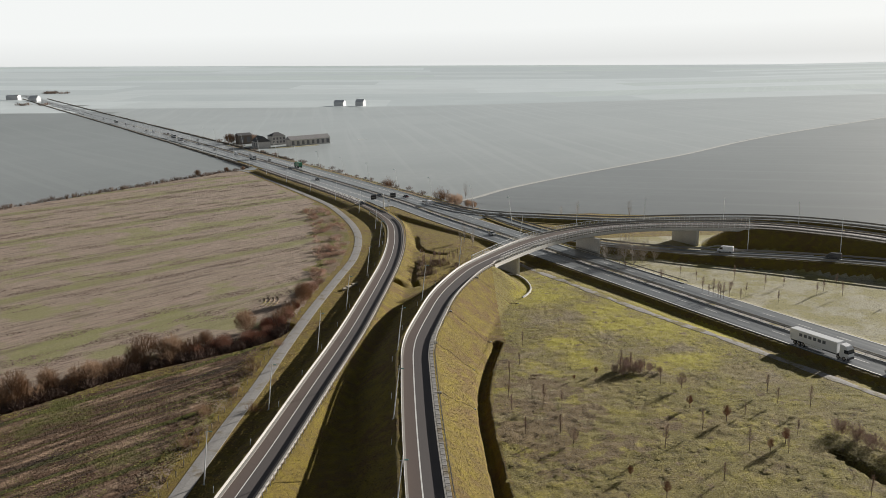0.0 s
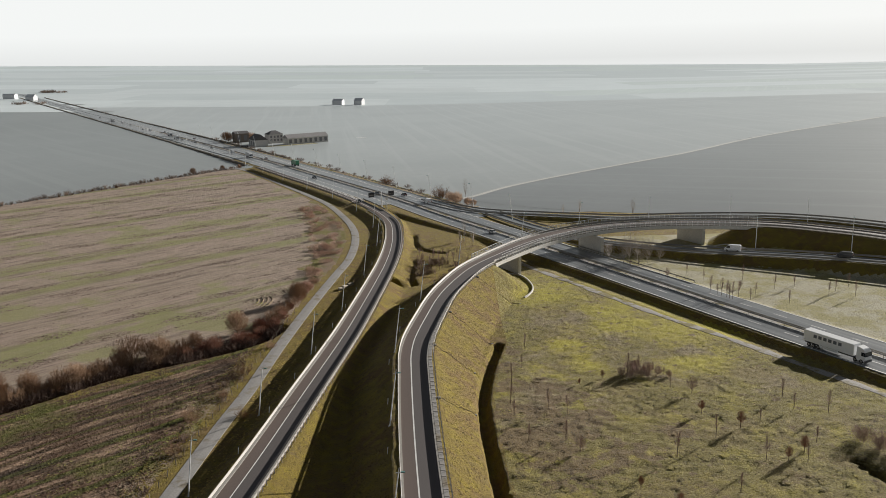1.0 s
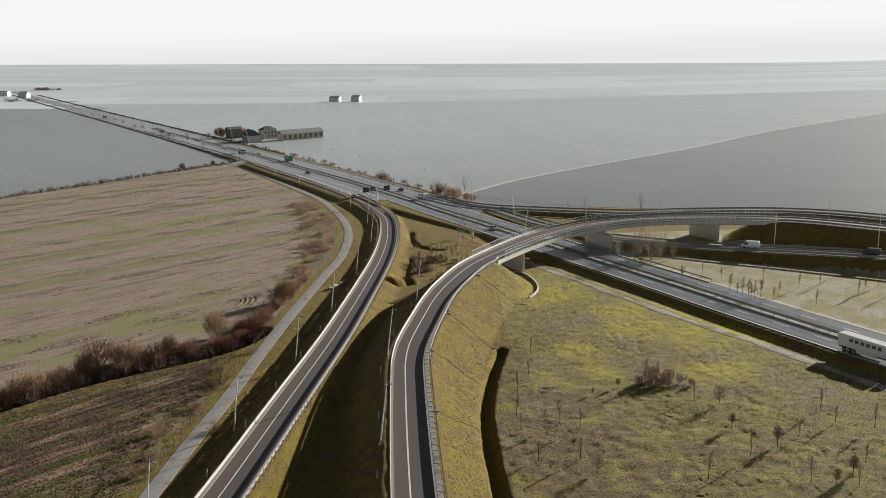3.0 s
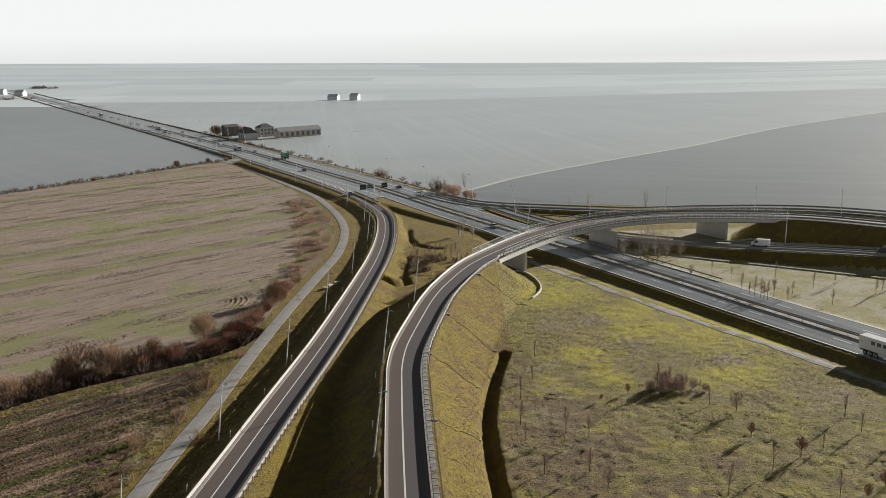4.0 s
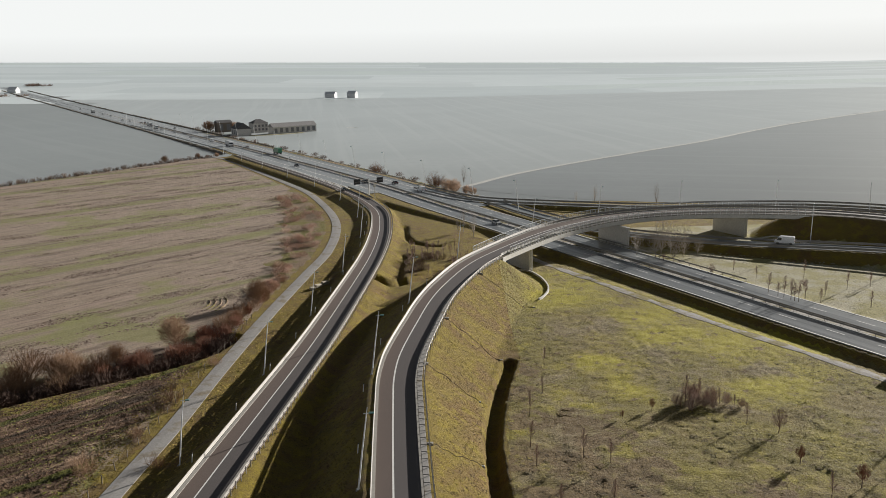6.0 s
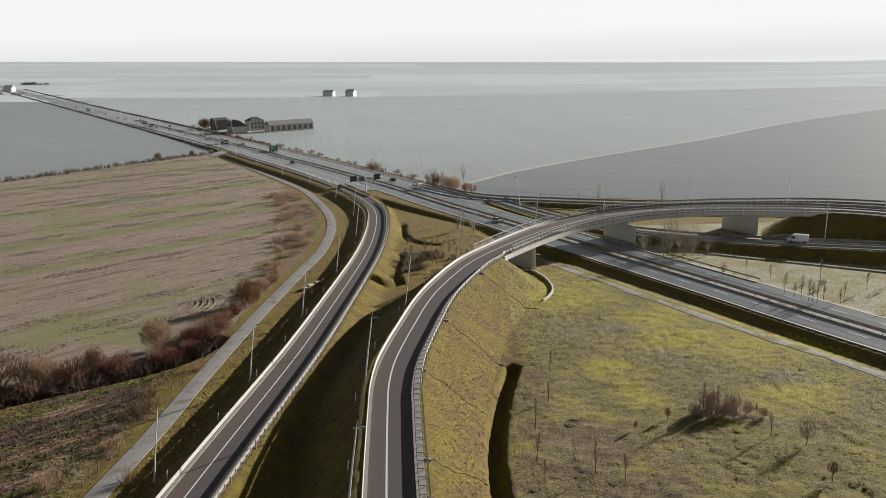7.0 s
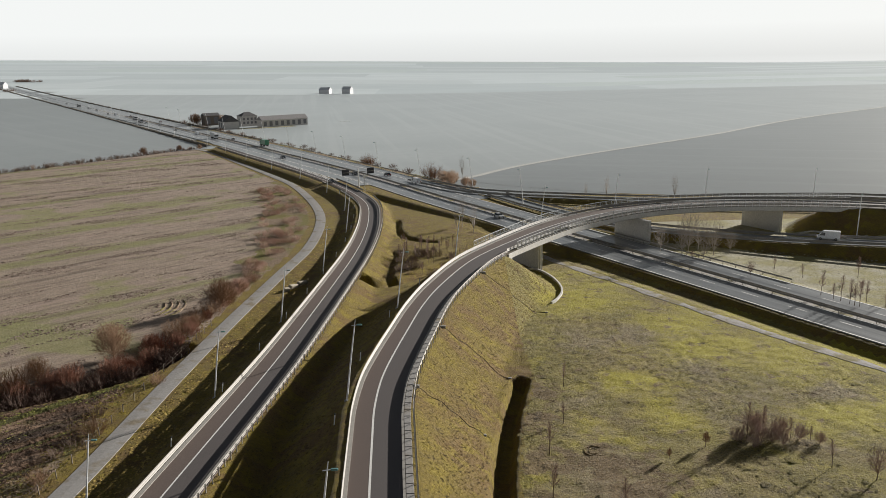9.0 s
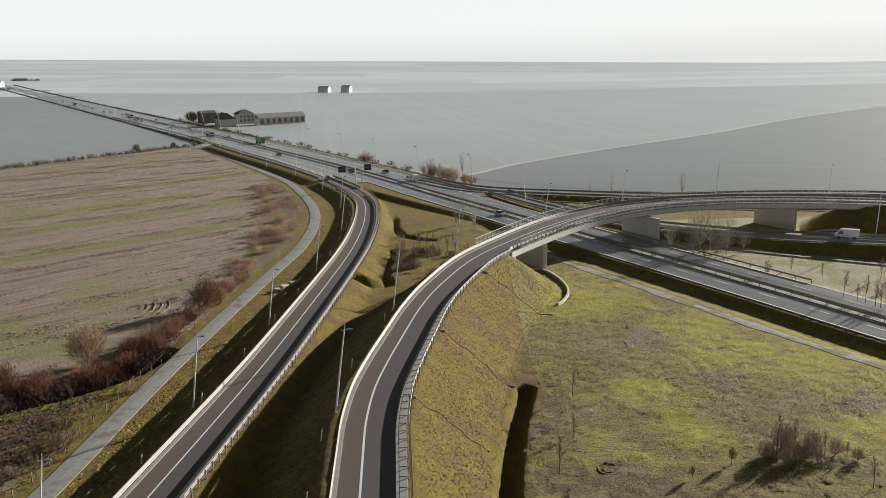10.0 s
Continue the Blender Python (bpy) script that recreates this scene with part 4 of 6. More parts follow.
for q in ((29, 294), (56, 313), (85, 324), (117, 324), (143, 308), (165, 286)):
    k = int(np.argmin(np.hypot(RAMP_R[:, 0] - q[0], RAMP_R[:, 1] - q[1])))
    d = sides_of(RAMP_R)[k]
    copy_thing(lamp, pose(*deck_left[k], 0, 0, math.degrees(math.atan2(d[1], d[0]))) @ Matrix.Scale(0.92, 4))

# delineator posts
bm = bmesh.new()
box(bm, -0.07, 0.07, -0.05, 0.05, -0.3, 1.35)
marker = tagged(new("delineator_post"), "white plastic delineator post on the grass bank", "road marker", group="delineator posts")
part("post", bm, M["white_plastic"], marker)
bm = bmesh.new()
box(bm, -0.075, 0.075, -0.055, 0.055, 1.35, 1.55)
part("cap", bm, M["black_rubber"], marker)
spots = [(*offset(RAMP_L, -5.4)[k][:2],) for k in range(4, 275, 9)] + [(*offset(RAMP_R, -HALF_R - 2.6)[k][:2],) for k in range(4, ABUT_A - 4, 10)]
for i, (x, y) in enumerate(spots):
    m = pose(x, y, gz(x, y), 0, 6, 0)
    if i == 0:
        marker.matrix_world = m
    else:
        copy_thing(marker, m)


# ---- plants ----
def limb(rng, out, base, d, length, r, depth, kids, spread, rise=0.1):
    """A bare limb in three bends, with finer ones off it; level 0 is a twig."""
    d, p = Vector(d).normalized(), Vector(base)
    bends = 3 if depth > 0 else 1
    for i in range(bends):
        q = p + d * (length / bends)
        out.append((p.copy(), q.copy(), r * (1 - 0.25 * i), r * (1 - 0.25 * (i + 1)), depth))
        if depth > 0:
            for _ in range(kids):
                u = Vector((rng.gauss(0, 1), rng.gauss(0, 1), rng.gauss(0, 0.7))).normalized()
                limb(rng, out, p.lerp(q, rng.random()), d + u * spread, length * rng.uniform(0.4, 0.65), r * 0.5, depth - 1, kids, spread, rise)
        d = (d + Vector((rng.uniform(-.22, .22), rng.uniform(-.22, .22), rng.uniform(-.1, .2) + rise))).normalized()
        p = q


def chain(v, f, pts, radii, sides):
    """One closed tube through points."""
    k0 = len(v)
    for p, r in zip(pts, radii):
        for i in range(sides):
            t = 2 * math.pi * i / sides
            v.append(p + Vector((math.cos(t) * r, math.sin(t) * r, 0)))
    for s in range(len(pts) - 1):
        for i in range(sides):
            j = (i + 1) % sides
            a = k0 + s * sides
            f.append((a + i, a + j, a + sides + j, a + sides + i))
    f.append(tuple(k0 + (len(pts) - 1) * sides + i for i in range(sides)))


def finish(name, label, category, group, out, wood, twig, thin, split):
    ob = tagged(new(name), label, category, group=group)
    groups = (("trunk", lambda k: k >= split, wood, 5), ("crown", lambda k: k < split, twig, 3)) if split < 90 else (("crown", lambda k: True, twig, 3),)
    for nm, pick, m, sides in groups:
        v, f = [], []
        stem = [o for o in out if o[4] == 9]
        if nm == "trunk":
            chain(v, f, [stem[0][0]] + [o[1] for o in stem], [stem[0][2]] + [o[3] for o in stem], 6)
        else:
            for a, b, r0, r1, k in out:
                if pick(k) and k > 0:
                    prism(v, f, a, b, max(r0, thin), max(r1, thin * 0.6), sides)
                    f.pop()
                elif pick(k):
                    spike(v, f, a, b, max(r0, thin) * 1.2)
        part_ob = mesh_object(nm, v, f, m, ob)
        if nm != "trunk":
            part_ob["kind"] = "stuff"
    ob.location = (0, 0, -500)
    return ob


def bare_tree(name, label, category, group, height, seed, wood, twig, clear=0.25, reach=0.3, prim=16, kids=2, steep=0.9, thin=0.014, r=0.07):
    """One trunk to the top, limbs off it from the clear height up, twigs off those."""
    rng = random.Random(seed)
    out, p, d, n = [], Vector((0, 0, -0.2)), Vector((0, 0, 1)), 6
    pts = [p.copy()]
    for i in range(n):
        q = p + d * (height / n)
        out.append((p.copy(), q.copy(), r * (1 - 0.14 * i), r * (1 - 0.14 * (i + 1)), 9))
        d = (d + Vector((rng.uniform(-.09, .09), rng.uniform(-.09, .09), 0.05))).normalized()
        p = q
        pts.append(p.copy())
    for k in range(prim):
        t = clear + (1 - clear) * (k + rng.random()) / prim
        s = min(n - 1e-3, t * n)
        base = pts[int(s)].lerp(pts[int(s) + 1], s % 1)
        az = k * 2.4 + rng.uniform(-.5, .5)
        size = reach * height * (1.15 - 0.75 * abs(t - 0.45) / 0.55) * rng.uniform(0.7, 1.15)
        limb(rng, out, base, (math.cos(az), math.sin(az), steep + rng.uniform(-.2, .4)), size, r * 0.42, 1, kids, 0.75)
    return finish(name, label, category, group, out, wood, twig, thin, 5)


def bare_bush(name, label, category, group, height, stems, seed, twig, width=0.8, lean=0.8, kids=2, depth=1, thin=0.014):
    """Many stems from one foot, spreading to a dome."""
    rng = random.Random(seed)
    out = []
    for _ in range(stems):
        az, t = rng.uniform(0, 6.283), rng.random() ** 0.6
        b = Vector((math.cos(az) * width * t, math.sin(az) * width * t, -0.15))
        limb(rng, out, b, (math.cos(az) * lean * t, math.sin(az) * lean * t, 1), height * rng.uniform(0.55, 1.0) * (1 - 0.25 * t), 0.035, depth, kids, 0.7, 0.0)
    return finish(name, label, category, group, out, twig, twig, thin, 99)


def round_tree(name, label, category, group, height, radius, seed, wood, twig, trunk=0.12, limbs=12, sprays=150, thin=0.01, r=0.09):
    """A forked trunk whose limbs fan out into a full round crown of fine twigs."""
    rng = random.Random(seed)
    fork = Vector((rng.uniform(-.1, .1), rng.uniform(-.1, .1), height * trunk))
    out = [(Vector((0, 0, -0.2)), fork * 0.5, r, r * 0.9, 9), (fork * 0.5, fork, r * 0.9, r * 0.75, 9)]
    mid = Vector((0, 0, height * (0.5 + 0.5 * trunk)))
    half = height * 0.5 * (1 - trunk)
    # the crown's outline swells and shrinks from side to side
    swell = [rng.uniform(0.72, 1.12) for _ in range(9)]

    def inside(shell):
        while True:
            u = Vector((rng.uniform(-1, 1), rng.uniform(-1, 1), rng.uniform(-1, 1)))
            if 0.05 < u.length <= 1:
                break
        u = u.normalized() * rng.uniform(0.0, 1.0) ** shell
        k = swell[int((math.atan2(u.y, u.x) + math.pi) * 1.43) % 9]
        return mid + Vector((u.x * radius * k, u.y * radius * k, u.z * half * (0.5 + 0.5 * k)))

    for k in range(limbs):
        tip = inside(0.25)
        tip.z = max(tip.z, fork.z + 0.25 * half)
        bend = fork.lerp(tip, 0.5) + Vector((0, 0, half * 0.1))
        out.append((fork.copy(), bend, r * 0.4, r * 0.25, 1))
        out.append((bend, tip, r * 0.25, r * 0.1, 1))
    for _ in range(sprays):
        b = inside(0.42)
        d = ((b - fork).normalized() + Vector((rng.gauss(0, .35), rng.gauss(0, .35), rng.gauss(0.2, .25)))).normalized()
        long = radius * rng.uniform(0.25, 0.45)
        b, e = b - d * long * 0.6, b + d * long * 0.4
        out.append((b, e, thin * 1.5, thin * 0.7, 0))
        for _ in range(3):
            c = b.lerp(e, rng.uniform(0.2, 1.0))
            u = (d + Vector((rng.gauss(0, .55), rng.gauss(0, .55), rng.gauss(0.1, .35)))).normalized()
            out.append((c, c + u * long * rng.uniform(0.4, 0.7), thin, thin * 0.6, 0))
    return finish(name, label, category, group, out, wood, twig, thin, 5)


SAPLINGS = [bare_tree("sapling", "young bare tree with a thin crown in the meadow", "tree", "young trees in the meadow", h, 10 + i, M["twig"], M["thicket"], 0.38, 0.2, 22, 4, 1.15, 0.012, 0.055) for i, h in enumerate((3.9, 3.3, 4.5))]
RED_SAP = round_tree("sapling", "young tree holding dense russet leaves in the meadow", "tree", "young trees in the meadow", 3.2, 0.85, 21, M["twig"], M["red_twig"], 0.3, 10, 200, 0.018, 0.06)
WIDE_SAP = round_tree("sapling", "young bare tree with a broad hazy crown in the meadow", "tree", "young trees in the meadow", 4.0, 1.3, 24, M["twig"], M["thicket"], 0.2, 14, 200, 0.013, 0.07)
BUSHES = [bare_bush("bush", "bare brown hedge bush along the ditch", "bush", "hedge bushes along the ditch", 3.7, 34, 30 + i, M["hedge_twig"], 1.9, 0.75, 2, 2, 0.014) for i in range(3)]
RED_BUSH = [round_tree("bush", "bare reddish bush along the ditch", "bush", "hedge bushes along the ditch", 3.4, 2.2, 40 + i, M["red_twig"], M["red_twig"], 0.03, 10, 420, 0.018, 0.06) for i in range(2)]
ROUND = round_tree("tree", "large round bare tree in the ditch hedge", "tree", "hedge trees along the ditch", 6.2, 3.2, 51, M["hedge_twig"], M["straw_twig"], 0.1, 22, 820, 0.02, 0.12)
SHRUBS = [round_tree("bush", "rounded bare brown shrub in the ditch hedge", "bush", "hedge bushes along the ditch", 4.6, 2.7, 54 + i, M["hedge_twig"], M["hedge_twig"], 0.04, 12, 420, 0.019, 0.07) for i in range(2)]
TALL = [round_tree("tree", "tall slender bare tree beside the road", "tree", "slender roadside trees", 10.5, 1.7, 61 + i, M["pale_twig"], M["pale_twig"], 0.12, 22, 170, 0.011, 0.1) for i in range(2)]
PALE = [round_tree("tree", "pale bare tree with a broad thin crown beside the bridge", "tree", "pale trees by the bridge", 8.0, 2.6, 64 + i, M["pale_twig"], M["pale_twig"], 0.18, 18, 230, 0.011, 0.1) for i in range(2)]
REED = round_tree("reed_clump", "tall dry beige reeds beside the motorway", "reeds", "reed clumps", 5.0, 3.0, 71, M["reed"], M["reed"], 0.01, 6, 700, 0.022, 0.05)
THICKET = round_tree("bush", "dense bare thicket in the meadow", "bush", "thicket in the meadow", 3.0, 1.5, 77, M["twig"], M["thicket"], 0.03, 14, 340, 0.012, 0.06)
BRUSH = round_tree("bush", "dense grey-brown thicket beside the meadow ditch", "bush", "thicket by the meadow ditch", 3.0, 1.9, 79, M["thicket"], M["thicket"], 0.03, 10, 260, 0.013, 0.06)
BRAMBLE = round_tree("bush", "dense brambles filling the ditch, darkened like its shade", "bush", "brambles in the ditch", 2.9, 2.4, 78, M["shade_bramble"], M["shade_bramble"], 0.02, 8, 300, 0.03, 0.05)
LOW = [bare_bush("bush", "low bare scrub on the field edge", "bush", "low scrub on field edges", 1.5, 30, 81 + i, M["twig"], 1.4, 0.7, 3, 1, 0.016) for i in range(2)]
PINK = [round_tree("bush", "low pinkish bramble scrub on the field edge", "bush", "bramble scrub", 1.7, 2.0, 91 + i, M["bramble"], M["bramble"], 0.02, 6, 150, 0.016, 0.04) for i in range(2)]
used = set()


def massed(name, label, category, kinds, spots):
    """Scrub too thick to count: many turned copies of some bushes in one mesh."""
    verts, faces, wood = [], [], None
    for i, (x, y, size) in enumerate(spots):
        me = [o for o in kinds[i % len(kinds)].children if o.name.startswith("crown")][0].data
        wood, k = me.materials[0], len(verts)
        m = pose(x, y, gz(x, y), 0, 0, 67 * i) @ Matrix.Scale(size, 4)
        verts += [m @ v.co for v in me.vertices]
        faces += [tuple(k + q for q in p.vertices) for p in me.polygons]
    tagged(mesh_object(name, verts, faces, wood), label, category, kind="stuff")


def place(ob, x, y, size=1.0, turn=None, label=""):
    rng = random.Random(int(x * 71 + y * 113))
    m = pose(x, y, gz(x, y), 0, 0, rng.uniform(0, 360) if turn is None else turn)
    if ob not in used:
        used.add(ob)
        ob.matrix_world = m @ Matrix.Scale(size, 4)
        made = ob
    else:
        keep = ob.scale.copy()
        ob.scale = (1, 1, 1)
        made = copy_thing(ob, m @ Matrix.Scale(size, 4))
        ob.scale = keep
    if label:
        made["label"] = label
    return made


rnd = random.Random(5)
for i, (x, y, s) in enumerate([(51.1, 174.5, .85), (63.9, 156.5, .7), (52.7, 149.8, .95), (73, 167.5, .95), (73, 161.8, 1.0), (79, 159.5, .95), (43.2, 142.9, 1.15), (70.7, 146.9, .9), (58.6, 140.5, .95), (65.5, 139.1, .75), (50.1, 130.1, 1.0), (22, 201.8, .8), (15.2, 168.6, 1), (15.3, 162.3, 1), (22.6, 164.3, .95), (26.3, 162.6, .9), (24.1, 150.7, 1.1), (16.5, 179.9, .9), (19.9, 189.2, .7), (17, 151, 1), (30, 118, 1), (45, 112, 1.1), (60, 118, 1), (72, 122, .9)]):
    place(SAPLINGS[i % 3], x, y, s * 1.15)
for x, y, s in ((53.5, 160.7, .95), (59, 153.9, 1.15), (66.5, 142.8, 1.1), (62.4, 140, .9), (37.3, 180.6, .7), (31.5, 177.5, .5), (38.3, 124.7, 1.0), (33.8, 132.1, .8)):
    place(RED_SAP, x, y, s)
place(WIDE_SAP, 54.7, 170.8, 1.05)
place(WIDE_SAP, 26, 146, .9)
for x, y, s in ((42, 182, .75), (44.5, 183.5, 1.05), (46.5, 181.5, .95), (43.5, 180, .75), (48.5, 183.5, .95), (46, 185, .9), (50.5, 182, .75), (52.5, 180.5, .6), (45.2, 181.6, .9), (47.6, 180.6, .7)):
    place(THICKET, x, y, s)
for i, (x, y, s) in enumerate(((43.6, 182.7, 1.2), (45.4, 183.2, .85), (47.2, 182.2, .8), (44.4, 181.2, .75), (49.4, 182.4, .75), (51.6, 181.4, .65), (46.4, 184.2, .9), (42.4, 181.4, .65))):
    place(SAPLINGS[(i + 2) % 3], x, y, s, label="slender young tree standing in the meadow thicket")
hedge = sides_of(DITCH_L)
for i in range(66):
    t = (i + 0.5) / 66
    k = int(t * 39)
    p, out = DITCH_L[k], hedge[k]
    ob = RED_BUSH[i % 2] if t < 0.2 else (SHRUBS[i % 2])
    far = rnd.uniform(1.5, 4.5)
    place(ob, p[0] + out[0] * far + rnd.uniform(-1, 1), p[1] + out[1] * far + rnd.uniform(-1, 1), 1.4 if i % 6 == 0 else rnd.uniform(0.9, 1.25))
# brambles in shade colour make the dark band under the hedge
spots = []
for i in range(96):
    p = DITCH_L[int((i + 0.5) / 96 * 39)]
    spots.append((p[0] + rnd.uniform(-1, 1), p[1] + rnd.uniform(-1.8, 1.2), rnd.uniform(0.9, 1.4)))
massed("ditch_brambles", "dense brambles filling the ditch, darkened like its shade", "scrub", (BRAMBLE,), spots)
for x, y, s in ((-55, 220, 1.05), (-70.8, 203.5, 1.1), (-86, 189, 1.1), (-94.5, 183.5, .85), (-63.6, 209.5, .7), (-79, 199, .8), (-99, 178, 1.0), (-43, 250, 1.0), (-110, 169, 1.0)):
    place(ROUND, x, y, s)
for i, (x, y, s) in enumerate(((-49.4, 221, .9), (-47.5, 224.5, 1.0), (-46.1, 228, .9), (-44.5, 231.5, .85), (-51, 218, .9), (-45.5, 236, .7), (-43.8, 241, .65))):
    place(RED_BUSH[i % 2], x, y, s)
for x, y, s in ((-43, 252, .8), (-42, 262, .7), (-40.5, 270, .6), (-44, 245, .9), (-46, 240, .8), (-42.5, 256, .6), (-46, 234, .9), (-47, 230, 1.0), (-45.5, 237, .8)):
    place(BUSHES[1], x, y, s)
massed("field_edge_scrub", "line of low bare scrub on the field edge", "scrub", LOW, [(-141 - 101 * t + rnd.uniform(-1.5, 1.5), 595 - 149 * t + rnd.uniform(-1, 1), rnd.uniform(1.2, 2.0)) for t in np.linspace(0, 1, 46)])
for x, y, s in ((-165, 563, .75), (-139, 589, .5), (-150, 584, .55)):
    place(ROUND, x, y, s, label="bare tree at the corner of the stubble field")
for i in range(90):
    y = rnd.uniform(248, 420)
    sx = float(np.interp(y, SERVICE[:, 1], SERVICE[:, 0]))
    w = float(np.interp(y, [248, 262, 300, 350, 415, 440], [5, 8, 13, 20, 17, 6]))
    place(PINK[i % 2], sx - rnd.uniform(5, w), y, rnd.uniform(0.55, 1.25))
for x, y, s in ((12, 330, 1), (15, 321, .9), (17, 437, 1.0), (10, 327, .7), (68, 379, .8), (91, 371, .9), (60, 378, .6)):
    place(TALL[int(x) % 2], x, y, s)
for x, y, s in ((9, 424, 1.1), (12, 420, 1.2), (17, 413, .8), (20, 410, .7)):
    place(REED, x, y, s)
verge_line = offset(MOTORWAY, 24.0)
massed("verge_scrub", "low dry scrub along the motorway verge", "scrub", (LOW[0], PINK[1]), [(verge_line[k][0] + rnd.uniform(-3, 3), verge_line[k][1], rnd.uniform(0.8, 1.6)) for k in range(154, 276, 3)])
for x, y, s in ((-29, 494, 1.3), (3, 441, 1.5), (5, 438, 1.2), (-27, 492, 1.0)):
    place(BUSHES[2], x, y, s, label="dark dense shrub on the motorway verge")
for i in range(20):
    x, y = rnd.uniform(-7, 9), rnd.uniform(276, 300)
    place(LOW[i % 2], x, y, rnd.uniform(0.8, 1.4), label="low brown scrub between the slip roads")
for i in range(34):
    x, y = rnd.uniform(-7, 12), rnd.uniform(276, 306)
    place(SAPLINGS[i % 3], x, y, rnd.uniform(.7, 1.1), label="thin bare tree between the slip roads")
for i, (x, y, s) in enumerate(((84.1, 245.8, 1.1), (85.2, 242.7, .9), (86.1, 241.4, 1), (86.9, 239.3, 1.1), (87.2, 238, 1.2), (87.8, 237.2, 1), (90.7, 240.1, 1), (93.5, 237.9, .9), (99.5, 259.9, .9), (87.3, 261.2, .7), (84.3, 269.5, .8), (105, 248, .9), (112, 250, .8), (122, 244, 1), (125, 238, .9), (118, 240, .9), (134, 228, .9), (128, 248, .8), (97, 243, .8), (103, 233, 1))):
    place(SAPLINGS[i % 3], x, y, s * 1.25)
for x, y, s in ((76, 263.3, .9), (67.8, 280, .6), (95, 250, .7)):
    place(WIDE_SAP, x, y, s)
for i, (x, y, s) in enumerate(((66.3, 283.4, 1.2), (69, 287, 1.45), (73, 291, 1.25), (62, 288, 1.0), (77, 290, 1.1), (71, 281, .8), (75, 285, .9), (80, 287, .8))):
    place(PALE[i % 2], x, y, s)
for i in range(16):
    place(BRUSH, 79.5 + i * 0.62 + rnd.uniform(-1, 1), 147.5 - i * 1.55, rnd.uniform(0.8, 1.1), label="dense grey-brown thicket beside the meadow ditch")
for i in range(16):
    y = rnd.uniform(118, 200)
    place(LOW[i % 2], float(np.interp(y, SERVICE[:, 1], SERVICE[:, 0])) - rnd.uniform(3.6, 7), y, rnd.uniform(0.5, 1.1), label="low brown scrub along the farm road")
for x, y, s in ((-41.5, 166, .5), (-46.5, 190, .7), (-48, 176, .5), (-43.5, 208, .5), (-51, 150, .6), (-52, 165, .7)):
    place(BUSHES[2], x, y, s, label="pale bare shrub beside the farm road")


# ---- fence along the farm road ----
fence = tagged(new("post_fence"), "old timber post fence with wire along the farm road", "fence")
fl = offset(trim(SERVICE, 128, 240), -3.0)
bm = bmesh.new()
box(bm, -0.05, 0.05, -0.05, 0.05, -0.4, 1.3)
first = part("post", bm, M["old_wood"], fence)
for i in range(0, len(fl), 2):
    o = first if i == 0 else new("post", first.data)
    o.parent = fence
    o.location = (fl[i][0], fl[i][1], gz(*fl[i][:2]))
    o.rotation_euler = (rnd.uniform(-.08, .08), rnd.uniform(-.08, .08), 0)
for z in (0.6, 1.1):
    sweep("wire", fl, [(-0.006, z), (0.006, z), (0, z + 0.01)], M["old_wood"], fence)


# ---- vehicles ----
def paint(name, colour):
    return plain(name, colour, 0.3, 0.0, 0.06, 0.6)


M["glass_dark"] = plain("dark_window_glass", (0.03, 0.035, 0.04), 0.1, 0.0, 0.1)
M["car_dark"] = paint("dark_car_paint", (0.035, 0.038, 0.045))
M["car_silver"] = paint("silver_car_paint", (0.45, 0.46, 0.47))
M["lorry_white"] = paint("white_lorry_panel", (0.78, 0.79, 0.8))
M["chassis"] = plain("dark_chassis", (0.05, 0.05, 0.055), 0.6)
M["bar_grey"] = plain("grey_lettering_bar", (0.12, 0.13, 0.15), 0.5)
M["truck_green"] = paint("green_truck_paint", (0.05, 0.22, 0.12))
M["red_lens"] = plain("red_lamp_lens", (0.4, 0.02, 0.02), 0.3)
M["clear_lens"] = plain("clear_lamp_lens", (0.7, 0.7, 0.68), 0.2)


def side_body(bm, outline, width, inset=0.12, top_from=0.0):
    """A body from its side outline, narrower towards the top."""
    zs = [z for _, z in outline]
    hi = max(zs)
    rings = []
    for s in (-1, 1):
        rings.append([bm.verts.new((x, s * (width / 2 - inset * max(0.0, (z - top_from) / max(0.01, hi - top_from))), z)) for x, z in outline])
    k = len(outline)
    bm.faces.new(rings[0])
    bm.faces.new(rings[1][::-1])
    for i in range(k):
        j = (i + 1) % k
        bm.faces.new((rings[0][j], rings[0][i], rings[1][i], rings[1][j]))
    bmesh.ops.recalc_face_normals(bm, faces=bm.faces[:])


def add_wheels(ob, spots, r, w):
    for x, y in spots:
        bm = bmesh.new()
        bmesh.ops.create_cone(bm, segments=18, radius1=r, radius2=r, depth=w, cap_ends=True)
        bmesh.ops.bevel(bm, geom=[e for e in bm.edges if abs(e.verts[0].co.z - e.verts[1].co.z) < 1e-5], offset=0.04, segments=1, affect='EDGES')
        wheel = part("wheel", bm, M["black_rubber"], ob)
        wheel.matrix_local = Matrix.Translation((x, y, r)) @ Matrix.Rotation(math.pi / 2, 4, 'X')
        bm = bmesh.new()
        bmesh.ops.create_cone(bm, segments=12, radius1=r * 0.6, radius2=r * 0.55, depth=w + 0.03, cap_ends=True)
        part("rim", bm, M["steel"], wheel)


def lens(ob, name, x, y, z, m, sx=0.05, sy=0.2, sz=0.1):
    bm = bmesh.new()
    box(bm, -sx, sx, -sy, sy, -sz, sz)
    part(name, bm, m, ob).location = (x, y, z)


